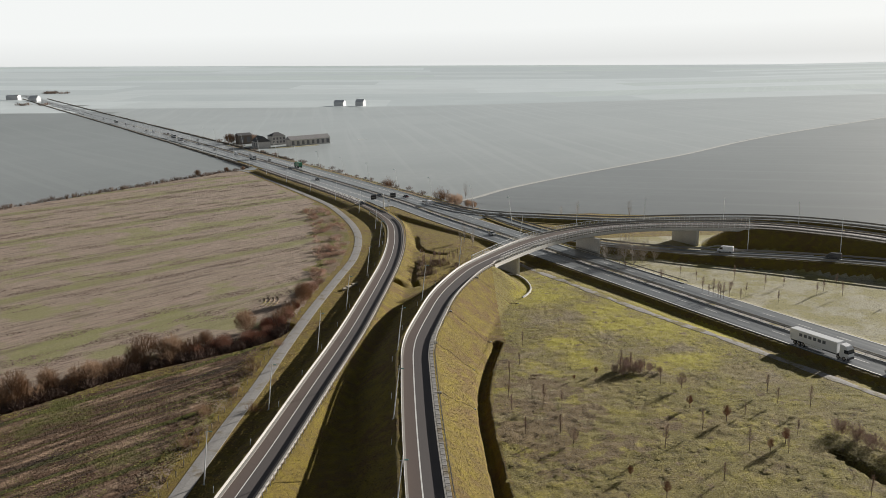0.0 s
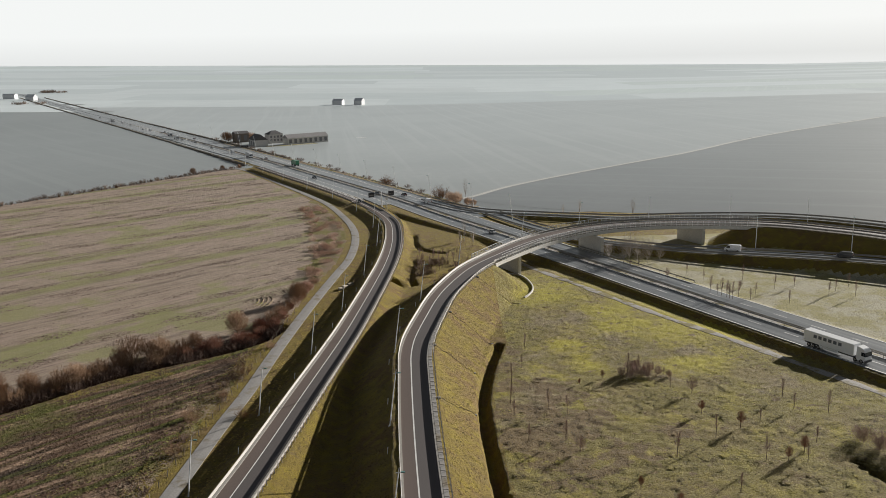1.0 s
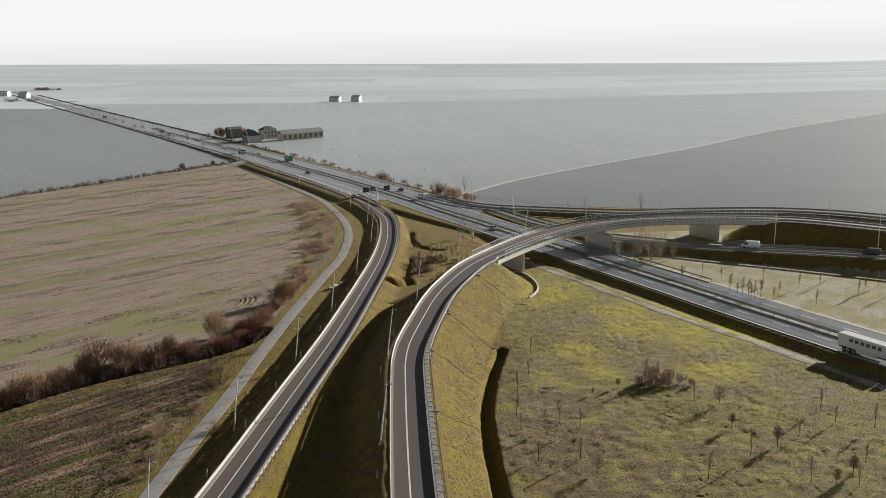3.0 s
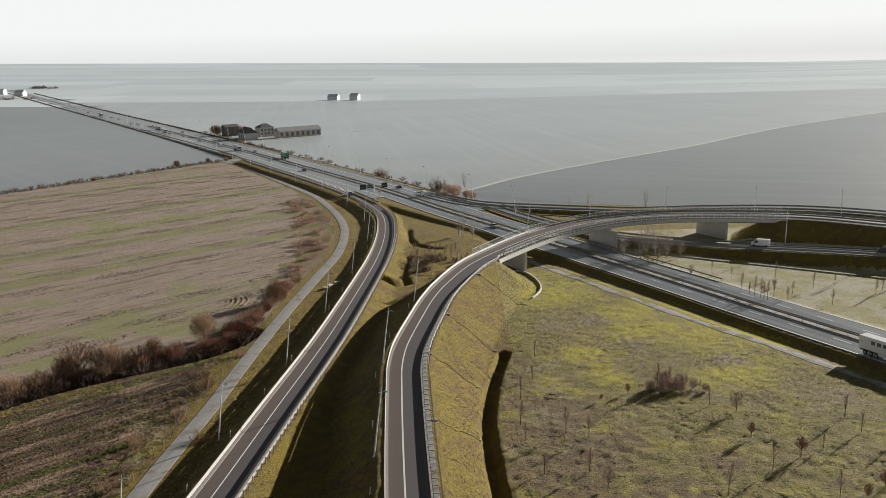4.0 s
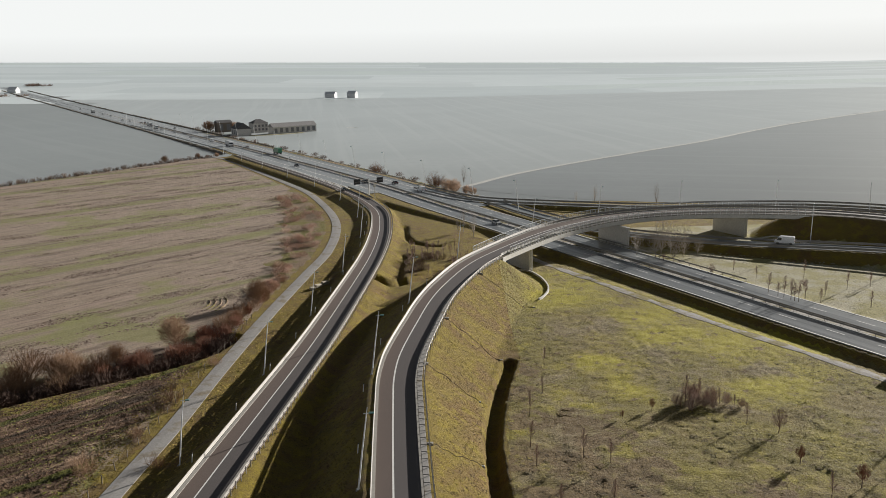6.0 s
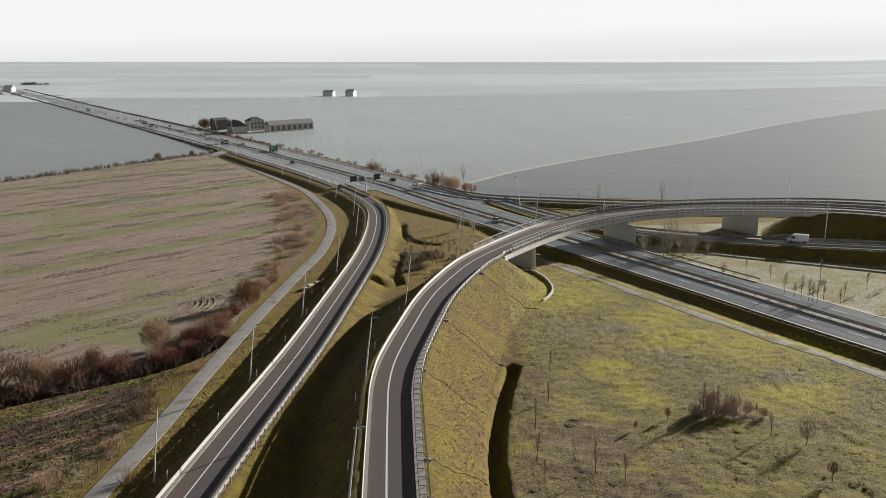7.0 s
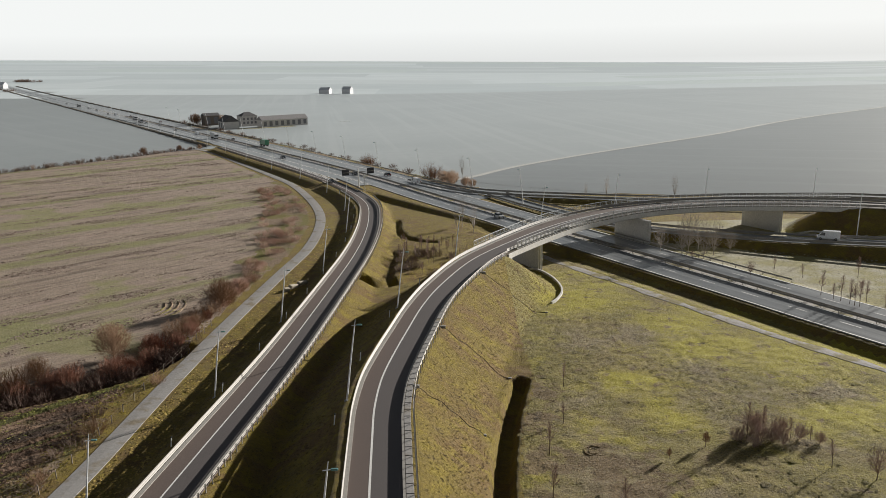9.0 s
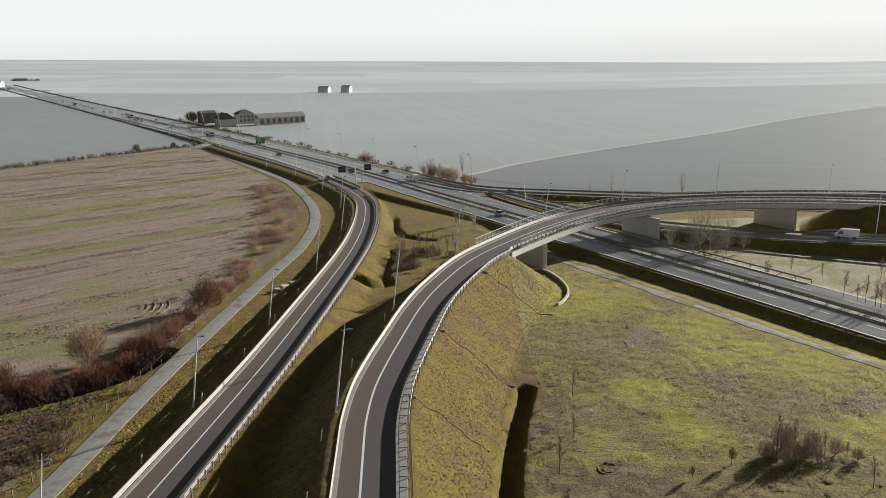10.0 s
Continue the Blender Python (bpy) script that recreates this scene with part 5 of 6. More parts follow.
def car(label, m):
    ob = tagged(new("car"), label, "car", group="cars on the motorway")
    bm = bmesh.new()
    side_body(bm, [(-2.1, 0.3), (2.05, 0.3), (2.15, 0.55), (2.0, 0.78), (1.0, 0.95), (-1.9, 0.98), (-2.15, 0.8)], 1.75, 0.06)
    bmesh.ops.bevel(bm, geom=bm.edges[:], offset=0.05, segments=2, affect='EDGES')
    part("body", bm, m, ob)
    bm = bmesh.new()
    side_body(bm, [(-1.75, 0.9), (1.05, 0.9), (0.35, 1.4), (-1.3, 1.42)], 1.6, 0.2, 0.9)
    part("window_band", bm, M["glass_dark"], ob)
    bm = bmesh.new()
    side_body(bm, [(-1.3, 1.4), (0.35, 1.385), (0.25, 1.46), (-1.2, 1.48)], 1.25, 0.03, 1.4)
    part("roof", bm, m, ob)
    add_wheels(ob, [(x, y) for x in (-1.35, 1.35) for y in (-0.78, 0.78)], 0.32, 0.2)
    for y in (-0.6, 0.6):
        lens(ob, "headlight", 2.08, y, 0.66, M["clear_lens"])
        lens(ob, "tail_light", -2.12, y, 0.78, M["red_lens"])
    return ob


def van(label, m, length=5.6, high=2.4):
    ob = tagged(new("van"), label, "van", group="vans on the roads")
    h = length / 2
    bm = bmesh.new()
    side_body(bm, [(-h, 0.4), (h - 0.05, 0.4), (h, 0.9), (h - 0.5, 1.15), (h - 1.25, high - 0.25), (h - 1.7, high), (-h + 0.1, high), (-h, high - 0.15)], 2.0, 0.14, 1.0)
    bmesh.ops.bevel(bm, geom=bm.edges[:], offset=0.06, segments=2, affect='EDGES')
    part("body", bm, m, ob)
    bm = bmesh.new()
    side_body(bm, [(h - 2.0, 1.2), (h - 0.62, 1.2), (h - 1.22, high - 0.35), (h - 2.0, high - 0.35)], 1.97, 0.09, 1.2)
    part("window_band", bm, M["glass_dark"], ob)
    add_wheels(ob, [(x, y) for x in (-h + 1.0, h - 0.95) for y in (-0.88, 0.88)], 0.36, 0.24)
    for y in (-0.75, 0.75):
        lens(ob, "headlight", h - 0.1, y, 0.85, M["clear_lens"])
        lens(ob, "tail_light", -h, y, 1.1, M["red_lens"], 0.04, 0.08, 0.25)
    return ob


def lorry(label, trailer, cabm, length=13.6, bars=True):
    """Articulated lorry, heading along +x, its rear at the origin."""
    ob = tagged(new("lorry"), label, "lorry", group="lorries on the motorway")
    bm = bmesh.new()
    box(bm, 0, length, -1.27, 1.27, 1.15, 3.98)
    bmesh.ops.bevel(bm, geom=bm.edges[:], offset=0.05, segments=1, affect='EDGES')
    part("trailer_box", bm, trailer, ob)
    bm = bmesh.new()
    box(bm, 0.2, length + 0.6, -1.0, 1.0, 0.75, 1.14)
    part("chassis", bm, M["chassis"], ob)
    for y in (-1.2, 1.2):
        bm = bmesh.new()
        box(bm, 4.4, length - 4.0, y - 0.03, y + 0.03, 0.5, 1.1)
        part("side_skirt", bm, trailer, ob)
    x0 = length + 0.75
    bm = bmesh.new()
    side_body(bm, [(x0 - 0.1, 0.55), (x0 + 2.2, 0.5), (x0 + 2.28, 1.7), (x0 + 2.05, 2.9), (x0 + 1.5, 3.55), (x0 + 0.2, 3.85), (x0 - 0.1, 3.8)], 2.5, 0.15, 2.4)
    bmesh.ops.bevel(bm, geom=bm.edges[:], offset=0.08, segments=2, affect='EDGES')
    part("cab", bm, cabm, ob)
    bm = bmesh.new()
    side_body(bm, [(x0 + 1.2, 1.85), (x0 + 2.3, 1.8), (x0 + 2.13, 2.75), (x0 + 1.2, 2.7)], 2.46, 0.0)
    part("windscreen", bm, M["glass_dark"], ob)
    bm = bmesh.new()
    box(bm, x0 + 2.15, x0 + 2.36, -1.22, 1.22, 0.35, 0.85)
    part("bumper", bm, M["chassis"], ob)
    for y in (-1.42, 1.42):
        lens(ob, "mirror", x0 + 1.9, y, 2.2, M["chassis"], 0.06, 0.12, 0.3)
        lens(ob, "headlight", x0 + 2.3, y * 0.65, 0.95, M["clear_lens"], 0.06, 0.2, 0.12)
    add_wheels(ob, [(x, y) for x in (1.6, 2.9, 4.2, x0 - 0.3, x0 + 1.3) for y in (-1.08, 1.08)], 0.5, 0.36)
    if bars:
        for y in (-1.285, 1.285):
            for i in range(6):
                bm = bmesh.new()
                box(bm, 2.8 + i * 1.35, 3.7 + i * 1.35, y - 0.008, y + 0.008, 2.55, 3.35)
                part("lettering_bar", bm, M["bar_grey"], ob)
    return ob


def on_lane(ob, line, x, y, off, back=False, first=True):
    k = int(np.argmin(np.hypot(line[:, 0] - x, line[:, 1] - y)))
    d = np.gradient(line[:, :2], axis=0)[k]
    m = sides_of(line)[k]
    turn = math.degrees(math.atan2(d[1], d[0])) + (180 if back else 0)
    spot = pose(line[k][0] + m[0] * off, line[k][1] + m[1] * off, line[k][2] + 0.05, 0, 0, turn)
    if first:
        ob.matrix_world = spot
        return ob
    return copy_thing(ob, spot)


white_lorry = lorry("white articulated lorry with grey lettering bars", M["lorry_white"], M["lorry_white"])
on_lane(white_lorry, near_way, 92.5, 197.7, -2.0, True)
grey_lorry = lorry("pale grey lorry on the far motorway stretch", M["car_silver"], M["lorry_white"], 8.0, False)
on_lane(grey_lorry, near_way, -150, 655, 2.0, True)
for x, y, off in ((-262, 850, -2), (-285, 890, 2), (-420, 1120, -2)):
    on_lane(grey_lorry, near_way, x, y, off, True, False)
green = lorry("green flatbed lorry on the far carriageway", M["truck_green"], M["truck_green"], 7.0, False)
on_lane(green, far_way, -98, 580, 1.5)
white_van = van("white panel van on the slip road", M["white_paint"])
on_lane(white_van, VAN_ROAD, 105, 288, -1.5, True)
on_lane(white_van, far_way, -6, 413, 2.4, False, False)
silver_car = car("silver hatchback on the motorway", M["car_silver"])
on_lane(silver_car, near_way, 106, 176, -2.0, True)
dark_car = car("dark hatchback on the motorway", M["car_dark"])
on_lane(dark_car, near_way, -33, 446, 2.2, True)
dark_van = van("dark blue van on the slip road bank", M["car_dark"], 5.0, 2.0)
on_lane(dark_van, VAN_ROAD, 137, 271, -1.5, True)
on_lane(dark_car, far_way, -11, 440, 2.2, False, False)
on_lane(dark_car, RAMP_L, -37, 422, -0.2, True, False)
on_lane(dark_car, near_way, -70, 520, -2.2, True, False)
on_lane(silver_car, near_way, 24, 337, 2.0, True, False)
on_lane(silver_car, far_way, -130, 632, -2.0, False, False)
on_lane(silver_car, near_way, -190, 735, -2.0, True, False)
on_lane(silver_car, far_way, -240, 840, 2.0, False, False)
on_lane(dark_car, far_way, -300, 930, -2.0, False, False)
for x, y, off, back in ((-228, 800, 2.0, True), (-246, 830, -2.0, True), (-330, 985, -2.0, True), (-372, 1050, 2.0, True), (-455, 1180, -2.0, True)):
    on_lane(silver_car, near_way, x, y, off, back, False)
for x, y in ((-165, 690), (-320, 965), (-395, 1085)):
    on_lane(white_van, near_way, x, y, 1.8, True, False)


# ---- farm and far houses ----
M["plaster"] = two_scale("old_plaster", (0.5, 0.48, 0.46), (0.66, 0.64, 0.61), 0.2, 1.5, 0.9, 0.3, 0.03)
M["roof_tile"] = two_scale("weathered_roof_tiles", (0.26, 0.25, 0.25), (0.36, 0.345, 0.34), 0.2, 2.0, 0.9, 0.4, 0.05)
M["dark_tile"] = two_scale("dark_roof_tiles", (0.085, 0.082, 0.085), (0.14, 0.135, 0.135), 0.2, 2.0, 0.9, 0.4, 0.05)
M["dark_opening"] = plain("dark_opening", (0.2, 0.2, 0.21), 0.8)
# roofs and walls of the far houses, bleached to imitate haze
M["hazed_roof"] = plain("hazed_roof", (0.7, 0.71, 0.73), 0.8)
M["hazed_wall"] = plain("hazed_wall", (0.72, 0.73, 0.74), 0.8)


def house(name, label, length, depth, eaves, ridge, openings, two_rows=False, hip=0.0, wall=None, tiles=None):
    ob = tagged(new(name), label, "building")
    l, d = length / 2, depth / 2
    bm = bmesh.new()
    box(bm, -l, l, -d, d, -0.5, eaves)
    part("wall", bm, wall or M["plaster"], ob)
    v = [(-l - .4, -d - .5, eaves - .1), (l + .4, -d - .5, eaves - .1), (l + .4, d + .5, eaves - .1), (-l - .4, d + .5, eaves - .1), (-l - .4 + hip, 0, ridge), (l + .4 - hip, 0, ridge)]
    mesh_object("roof", v, [(0, 1, 5, 4), (2, 3, 4, 5), (1, 2, 5), (3, 0, 4), (3, 2, 1, 0)], tiles or M["roof_tile"], ob)
    for face in (-1, 1):
        for i in range(openings):
            for z in ((0.35, 0.72) if two_rows else (0.5,)):
                x = -l + (i + 0.5) * length / openings
                bm = bmesh.new()
                w, h = length / openings * 0.26, eaves * (0.12 if two_rows else 0.32)
                box(bm, x - w, x + w, face * d - 0.06, face * d + 0.06, eaves * z - h, eaves * z + h)
                part("window", bm, M["dark_opening"], ob)
    return ob


barn = house("barn", "long old barn with dark arched openings and tiled roof", 41, 11, 5.8, 9.0, 8)
barn.matrix_world = pose(-119, 774, 0, 0, 0, 34)
house("farmhouse", "two-storey plastered farmhouse with a hipped tile roof", 13.5, 11.5, 8.4, 11.6, 4, True, 5.0, tiles=M["dark_tile"]).matrix_world = pose(-150.5, 783, 0, 0, 0, 34)
house("stable", "gabled farm building with a dark tiled roof", 19, 12, 6.0, 10.8, 3, tiles=M["dark_tile"]).matrix_world = pose(-160, 756, 0, 0, 0, 118)
house("shed", "tall dark brick farm shed among trees", 13, 11, 8.5, 10.5, 2, wall=M["old_wood"], tiles=M["dark_tile"]).matrix_world = pose(-186, 800, 0, 0, 0, 30)
for x, y, s in ((-198, 800, 1.6), (-182, 812, 1.4), (-150, 795, 1.2), (-205, 815, 1.4), (-176, 806, 1.3)):
    place(ROUND, x, y, s, label="large bare tree beside the farm buildings")
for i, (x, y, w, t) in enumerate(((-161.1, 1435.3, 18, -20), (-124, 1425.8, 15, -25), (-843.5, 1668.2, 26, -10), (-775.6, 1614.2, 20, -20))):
    house("house", "distant farmhouse with haze-pale walls and roof on the plain", w, 11, 6 + (i % 3), 10 + (i % 2) * 1.5, 0, False, 0.0, M["hazed_wall"], M["hazed_roof"]).matrix_world = pose(x, y, gz(x, y), 0, 0, t)
for i in range(14):
    place(LOW[i % 2], -870.6 + rnd.uniform(-30, 30), 1919.1 + rnd.uniform(-20, 20), rnd.uniform(3.5, 5), label="distant copse of bare trees on the plain")
for i in range(9):
    place(LOW[i % 2], -723.5 + rnd.uniform(-50, 30), 1511 + rnd.uniform(-30, 30), rnd.uniform(2.5, 4), label="distant copse of bare trees on the plain")

# trodden yard in front of the barn, and a sheet left on the field
road("path_yard", spline([(-152, 748, 0.12), (-138, 752, 0.12), (-124, 758, 0.12), (-108, 768, 0.12)], 3.0), 5.0, "straw-coloured trodden yard in front of the barn", M["straw"], 0.1)
bm = bmesh.new()
box(bm, -5.0, 5.0, -1.6, 1.6, 0.0, 0.12)
bmesh.ops.subdivide_edges(bm, edges=bm.edges[:], cuts=5, use_grid_fill=True)
for q in bm.verts:
    q.co.y += 0.6 * math.sin(q.co.x * 0.9)
    q.co.z += 0.15 * noise.noise(q.co * 0.8)
me = bpy.data.meshes.new("plastic_sheet")
bm.to_mesh(me)
bm.free()
me.materials.append(M["white_plastic"])
tagged(new("plastic_sheet", me), "crumpled white plastic sheet lying on the bare field", "sheet").matrix_world = pose(-70, 811, gz(-70, 811) + 0.02, 0, 0, 8)

# overgrown verges of the far motorway
def verge_hedge(line, wide, high, seed):
    """A low ragged ridge of scrub along a line."""
    r = random.Random(seed)
    verts, faces = [], []
    for p, m in zip(line, sides_of(line)):
        top = high * r.uniform(0.35, 1.0)
        for o, z in ((-wide, -0.4), (-wide * 0.5, top * r.uniform(0.6, 0.9)), (r.uniform(-.3, .3) * wide, top), (wide * 0.55, top * r.uniform(0.5, 0.9)), (wide, -0.4)):
            x, y = p[0] + m[0] * o, p[1] + m[1] * o
            verts.append((x, y, gz(x, y) + z))
    for i in range(len(line) - 1):
        for j in range(4):
            k = i * 5 + j
            faces.append((k, k + 1, k + 6, k + 5))
    tagged(mesh_object("verge_hedge", verts, faces, M["dark_scrub"]), "dark ragged scrub along the far motorway verge", "scrub", kind="stuff")


M["dark_scrub"] = two_scale("dark_scrub", (0.09, 0.08, 0.06), (0.2, 0.165, 0.12), 0.1, 0.8, 0.95, 1.0, 0.3)
verge_hedge(trim(offset(MOTORWAY, -20.0), 600, 1700), 2.4, 1.1, 3)
verge_hedge(trim(offset(MOTORWAY, 22.0), 640, 1700), 2.2, 1.3, 4)

# two-armed sign gantry at the slip road nose, seen from behind
gantry = tagged(new("sign_gantry"), "steel sign gantry with two dark panel backs", "road sign")
v, f = [], []
prism(v, f, (0, 0, -0.5), (0, 0, 8.0), 0.34, 0.3, 8)
mesh_object("post", v, f, M["pole"], gantry)
v, f = [], []
prism(v, f, (-6.6, 0, 6.6), (6.6, 0, 6.6), 0.12, 0.12, 6)
mesh_object("arm", v, f, M["steel"], gantry)
for x in (-5.4, 5.4):
    bm = bmesh.new()
    box(bm, x - 1.5, x + 1.5, 0.14, 0.24, 5.5, 7.8)
    for k in (-1.2, 0, 1.2):
        box(bm, x + k - 0.05, x + k + 0.05, 0.06, 0.14, 5.6, 7.7)
    part("panel", bm, M["chassis"], gantry)
bm = bmesh.new()
box(bm, -0.6, 0.6, -0.6, 0.6, -0.6, 0.15)
part("footing", bm, M["concrete"], gantry)
gantry.matrix_world = pose(-26, 406, gz(-26, 406), 0, 0, 27.5)

# builder's leftovers beside the slip road
for x, y, long, wide, t in ((-30.0, 263.8, 2.9, 1.0, 62), (-28.4, 266.6, 3.0, 0.8, 58), (-31.2, 261.2, 1.5, 0.9, 40)):
    bm = bmesh.new()
    box(bm, -long / 2, long / 2, -wide / 2, wide / 2, -0.3, 0.55)
    bmesh.ops.bevel(bm, geom=bm.edges[:], offset=0.1, segments=2, affect='EDGES')
    for q in bm.verts:
        q.co += Vector((noise.noise(q.co * 1.3 + Vector((x, y, 0))), noise.noise(q.co * 1.7 + Vector((y, x, 0))), 0)) * 0.12
    me = bpy.data.meshes.new("concrete_slab")
    bm.to_mesh(me)
    bm.free()
    me.materials.append(M["slab_concrete"])
    tagged(new("concrete_slab", me), "pale broken concrete slab tipped on the grass", "rubble", group="rubble beside the slip road").matrix_world = pose(x, y, gz(x, y) + 0.25, 14, 8, t)

# road sign at the slip road nose
sign = tagged(new("road_sign"), "white road sign on a steel post at the slip road", "road sign")
bm = bmesh.new()
box(bm, -0.08, 0.08, -0.08, 0.08, -0.3, 6.2)
part("post", bm, M["pole"], sign)
bm = bmesh.new()
box(bm, -0.05, 0.05, -0.7, 0.7, 5.4, 6.6)
part("panel", bm, M["white_plastic"], sign).location = (0.12, 0, 0)
sign.matrix_world = pose(-23, 398, gz(-23, 398), 0, 0, -60)


# ---- tussocks and clods ----
def island_material(name, a, b, c):
    m, n, l, p = mat(name, 0.95)
    g = n.new("ShaderNodeNewGeometry")
    l.new(ramp(n, l, g.outputs["Random Per Island"], ((0.0, a), (0.55, b), (1.0, c))), p.inputs["Base Color"])
    return m


def scatter(name, label, category, count, seed, area, accept, size, flat, material):
    """Many small ragged lumps on the ground, one mesh."""
    r = np.random.RandomState(seed)
    px, py = r.uniform(area[0], area[1], count), r.uniform(area[2], area[3], count)
    keep = accept(px, py)
    px, py = px[keep], py[keep]
    pz = surface(px, py)
    k = len(px)
    s = size * r.uniform(0.5, 1.5, k)
    spin = r.uniform(0, 6.283, k)
    ring = 5
    verts = np.zeros((k, ring + 1, 3))
    for i in range(ring):
        a = spin + 2 * math.pi * i / ring
        q = s * r.uniform(0.6, 1.2, k)
        verts[:, i] = np.column_stack([px + np.cos(a) * q, py + np.sin(a) * q, pz - 0.06])
    verts[:, ring] = np.column_stack([px + r.uniform(-.3, .3, k) * s, py + r.uniform(-.3, .3, k) * s, pz + s * flat * r.uniform(0.6, 1.4, k)])
    faces = []
    for i in range(k):
        o = i * (ring + 1)
        faces += [(o + j, o + (j + 1) % ring, o + ring) for j in range(ring)]
    ob = mesh_object(name, verts.reshape(-1, 3).tolist(), faces, material, smooth=True)
    return tagged(ob, label, category, kind="stuff")


def in_meadow(px, py):
    open_moss = np.zeros(px.shape, bool)
    for x, y, r in MOSSY:
        open_moss |= np.hypot(px - x, py - y) < r * (0.45 + 0.4 * lumps(px, py, 3.0))
    return ~open_moss & (px > np.interp(py, DITCH_R[::-1, 1], DITCH_R[::-1, 0]) + 2.2) & (px < np.interp(py, MOTORWAY[:, 1], MOTORWAY[:, 0]) - 21.5) & (surface(px, py) < 0.3)


def on_bank(px, py):
    d, _ = near(px, py, RAMP_R[:ABUT_A])
    e, _ = near(px, py, RAMP_L)
    return (surface(px, py) > -0.3) & (d > 5.2) & (e > 4.8) & (px > np.interp(py, SERVICE[:, 1], SERVICE[:, 0]) + 2.2) & (px < np.where(py > 206, 45, np.interp(py, DITCH_R[::-1, 1], DITCH_R[::-1, 0]) - 1.7)) & ((py < 206) | (px < 18) | (surface(px, py) > 0.25))


def in_plough(px, py):
    return (px < np.interp(py, SERVICE[:, 1], SERVICE[:, 0]) - 4.5) & (py < np.interp(px, DITCH_L[::-1, 0], DITCH_L[::-1, 1]) - 4)


scatter("meadow_tussocks", "rough tussocks of olive and straw winter grass", "grass", 100000, 3, (9, 120, 80, 280), in_meadow, 0.29, 0.15, M["meadow_tuft"])
scatter("meadow_hummocks", "old brown hummocks of dead grass in the meadow", "grass", 22000, 13, (12, 90, 95, 228), lambda x, y: in_meadow(x, y) & (lumps(x, y, 9.0) + lumps(x, y, 4.0) * 0.5 > np.interp(x, [14, 30, 60], [0.55, 0.75, 0.85])), 0.6, 0.11, M["meadow_tuft"])
scatter("bank_grass", "short rough grass on the road banks", "grass", 110000, 4, (-50, 34, 75, 330), on_bank, 0.22, 0.14, M["grass_tuft"])
scatter("straw_tussocks", "haze-pale straw tussocks in the meadow beyond the motorway", "grass", 42000, 14, (66, 200, 130, 300), lambda x, y: (x > np.interp(y, MOTORWAY[:, 1], MOTORWAY[:, 0]) + 13.5) & (surface(x, y) < 0.25), 0.4, 0.13, M["straw_tuft"])
weed = island_material("field_weed_tufts", (0.095, 0.1, 0.012), (0.2, 0.205, 0.02), (0.31, 0.28, 0.075))
scatter("field_weeds", "low green weeds and straw among ploughed soil", "weeds", 34000, 16, (-110, -44, 80, 225), lambda x, y: in_plough(x, y) & (x < np.interp(y, SERVICE[:, 1], SERVICE[:, 0]) - 5) & (lumps(x, y, 7.0) + 0.6 * lumps(x, y, 2.5) > 0.78), 0.3, 0.12, weed)
scatter("ditch_verge_grass", "low green grass along the ditch edge", "grass", 26000, 17, (-130, -46, 120, 225), lambda x, y: (lambda d: (d > 4.6) & (d < 8.2 + 2 * lumps(x, y, 5.0)))(near(x, y, DITCH_L[::2])[0]) & in_plough(x, y), 0.28, 0.22, weed)
scatter("soil_clods", "broken clods of brown ploughed soil", "soil", 60000, 6, (-110, -44, 80, 225), lambda x, y: in_plough(x, y) & (x < np.interp(y, SERVICE[:, 1], SERVICE[:, 0]) - 6), 0.25, 0.5, M["plough"])


def on_ridges(px, py):
    """Ragged ridges that the plough left across the stubble, ten to twelve metres apart."""
    a = radians(43.0)
    v = -px * math.sin(a) + py * math.cos(a)
    v = v + 1.2 * np.sin(px * 0.05) + 0.6 * np.sin((px + py) * 0.23)
    k = np.floor(v / 11.0)
    mid = 11.0 * k + 5.5 + 2.5 * np.sin(k * 2.7)
    wide = 0.8 + 1.9 * (np.sin(k * 5.1) > 0.2)
    keep = np.abs(v - mid) < wide * (0.6 + 0.5 * np.sin((px + 2 * py) * 0.11 + k))
    edge = px < np.interp(py, SERVICE[:, 1], SERVICE[:, 0]) - np.interp(py, [240, 262, 300, 350, 415, 440], [10, 12, 17, 23, 20, 8])
    return keep & edge & (py > np.interp(px, DITCH_L[::-1, 0], DITCH_L[::-1, 1]) + 5) & (side(px, py, (-141, 595), (-242, 446)) > 0)


ridge = island_material("stubble_ridge_soil", (0.085, 0.056, 0.042), (0.19, 0.13, 0.1), (0.34, 0.255, 0.2))
scatter("stubble_ridges", "ragged soil ridges across the stubble field", "soil", 330000, 8, (-240, -40, 190, 590), on_ridges, 0.31, 0.36, ridge)
scatter("bramble_litter", "dead bramble and leaf litter beside the farm road", "scrub", 30000, 9, (-80, -36, 240, 430), lambda x, y: (x < np.interp(y, SERVICE[:, 1], SERVICE[:, 0]) - 4) & (x > np.interp(y, SERVICE[:, 1], SERVICE[:, 0]) - np.interp(y, [240, 262, 300, 350, 415, 440], [2, 8, 13, 19, 17, 3])), 0.33, 0.24, M["rough_verge"])
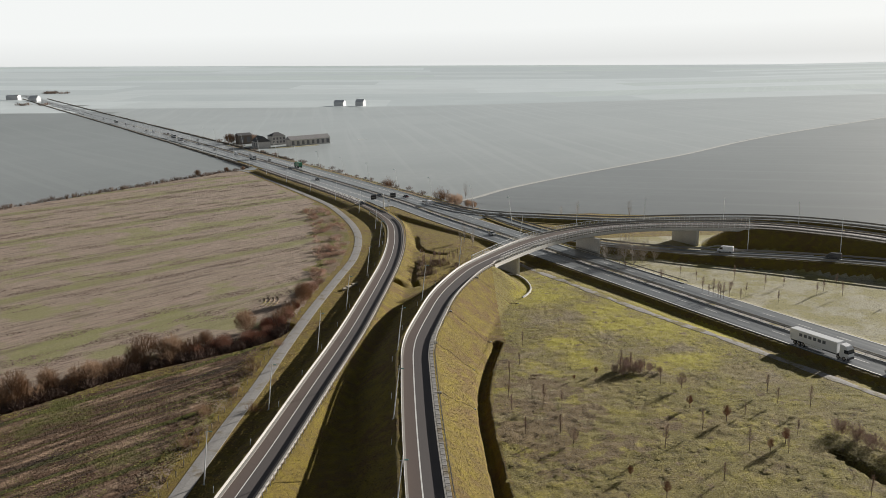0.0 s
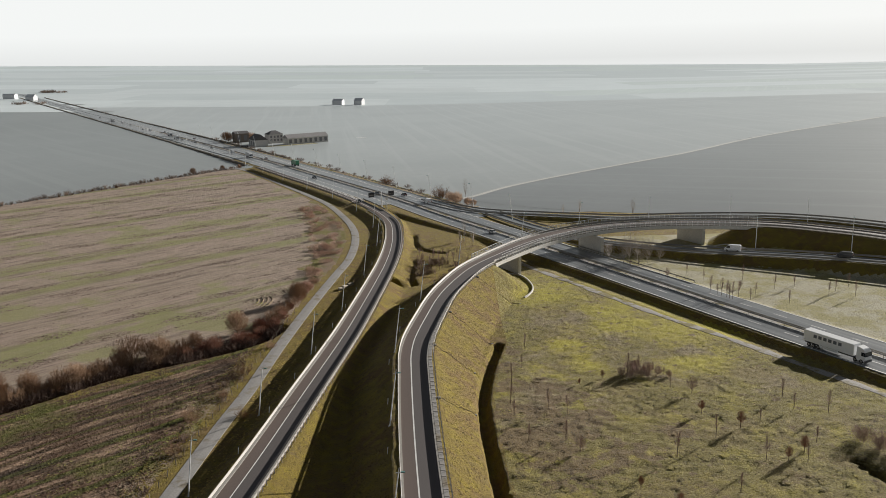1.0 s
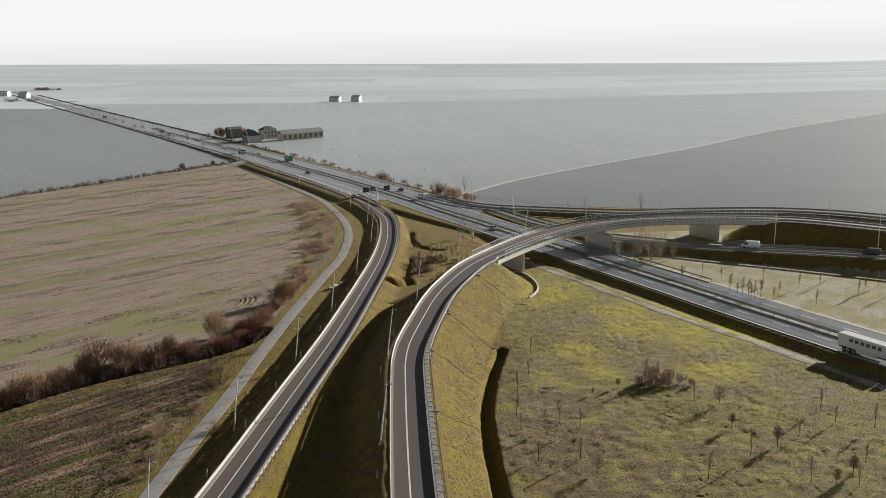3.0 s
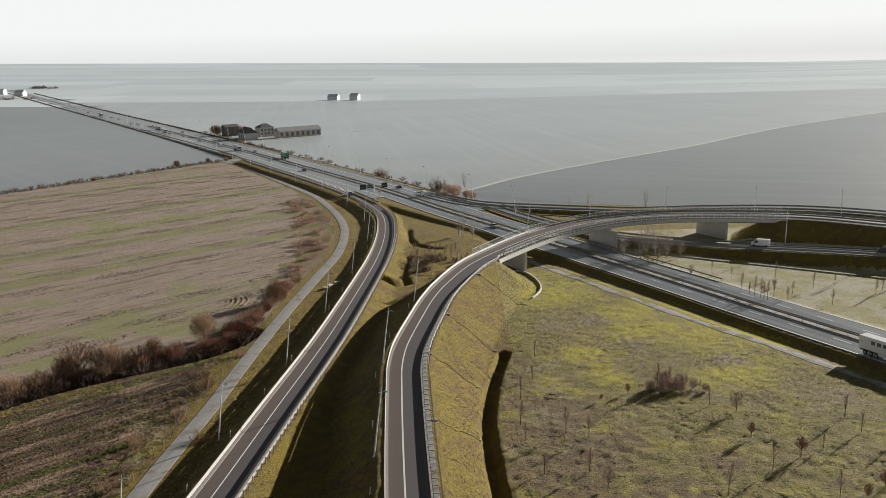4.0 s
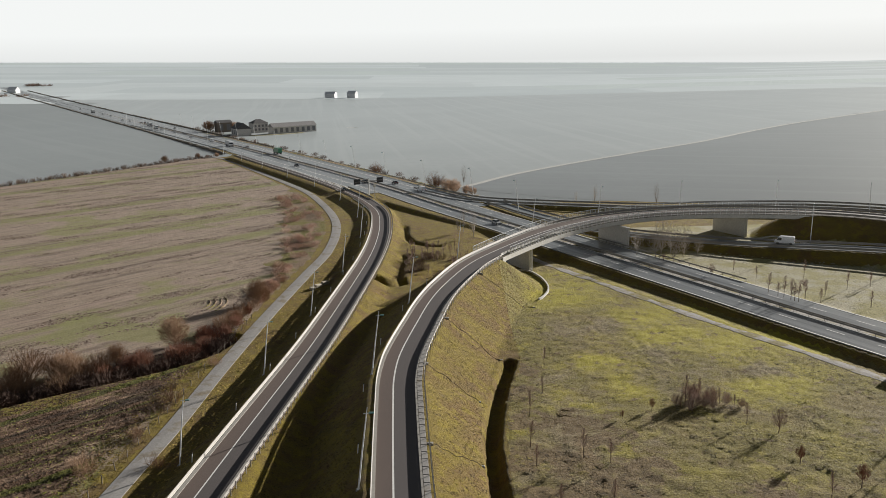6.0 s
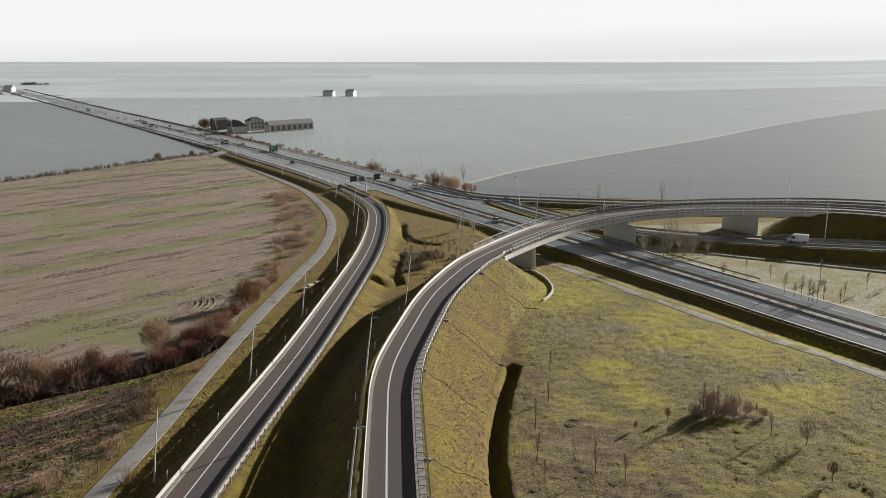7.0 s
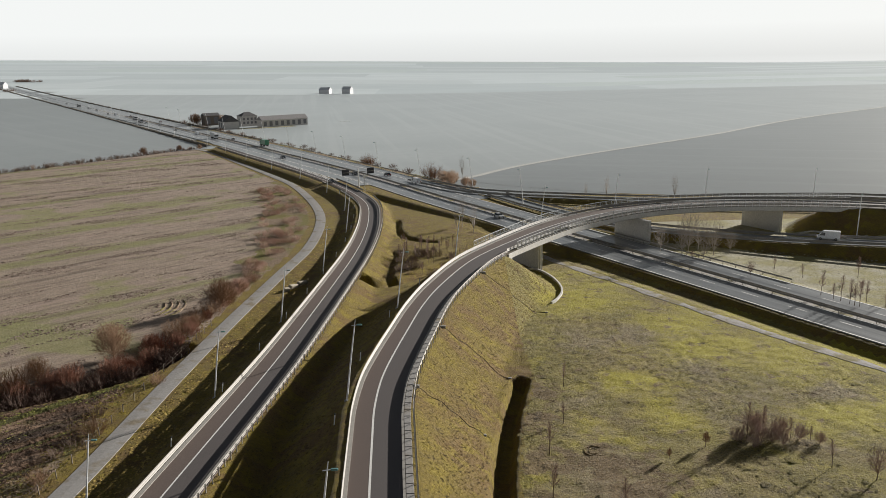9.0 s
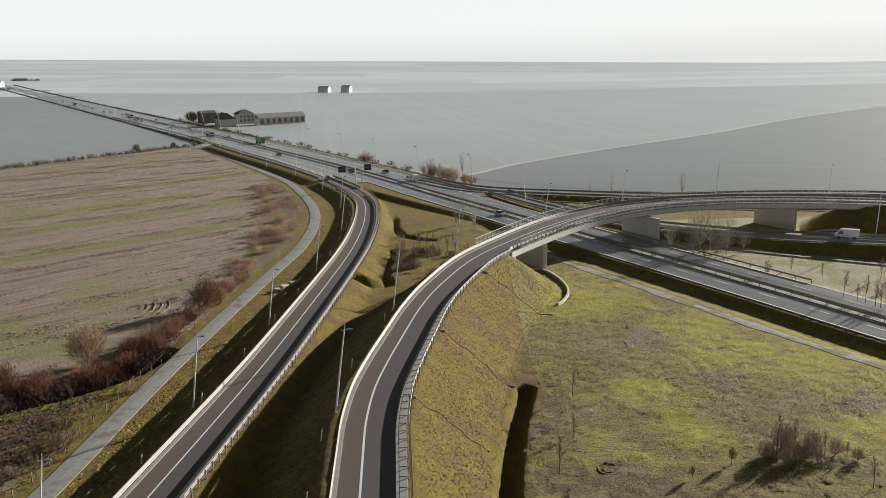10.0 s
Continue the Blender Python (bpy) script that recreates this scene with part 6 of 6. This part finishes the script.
scatter("roadside_tufts", "rough grass tufts beside the farm road", "grass", 30000, 18, (-75, -42, 80, 240), lambda x, y: (lambda q: (x < q - 2.3) & (x > q - 9))(np.interp(y, SERVICE[:, 1], SERVICE[:, 0])) & (surface(x, y) > -0.5), 0.28, 0.26, M["grass_tuft"])

ochre = island_material("ochre_verge_grass", (0.12, 0.075, 0.018), (0.29, 0.2, 0.04), (0.43, 0.31, 0.085))
scatter("verge_tufts", "ochre tufts of dead grass between farm road and bank", "grass", 110000, 19, (-75, 10, 80, 330), lambda x, y: (lambda q: (x > q + 2.0) & (x < q + 6.5 + 2 * lumps(x, y, 4.0)))(np.interp(y, SERVICE[:, 1], SERVICE[:, 0])) & (lumps(x, y, 2.5) > 0.25), 0.27, 0.3, ochre)


def curved_ridges(name, label, centre, radii, start, end, size, material):
    """Short curved ridges of pushed-up soil, one behind the other."""
    verts, faces = [], []
    for r in radii:
        k0, steps_round = len(verts), 26
        for i in range(steps_round):
            a = radians(start + (end - start) * i / (steps_round - 1))
            wide = size * (0.5 + 0.5 * math.sin(math.pi * i / (steps_round - 1)))
            for o, z in ((-wide, -0.1), (-0.1 * wide, 0.75 * wide + rnd.uniform(-.08, .08)), (wide, -0.1)):
                x, y = centre[0] + math.cos(a) * (r + o), centre[1] + math.sin(a) * (r + o)
                verts.append((x, y, gz(x, y) + z))
        for i in range(steps_round - 1):
            for j in range(2):
                k = k0 + i * 3 + j
                faces.append((k, k + 1, k + 4, k + 3))
    tagged(mesh_object(name, verts, faces, material), label, "soil", kind="stuff")


curved_ridges("turning_ridges", "curved ridges of soil where the tractor turned", (-62.5, 250), (7.0, 8.4, 9.8, 11.2), -30, 35, 0.3, M["rough_verge"])
curved_ridges("grass_ring", "small ring of raised turf in the moss", (22.5, 180.3), (0.75, 1.35), 0, 350, 0.1, M["meadow"])

# patterns of plants that only served the massed scrub
for ob in [o for o in bpy.data.objects if o.parent is None and o.location.z < -400]:
    for o in (*ob.children_recursive, ob):
        bpy.data.objects.remove(o)
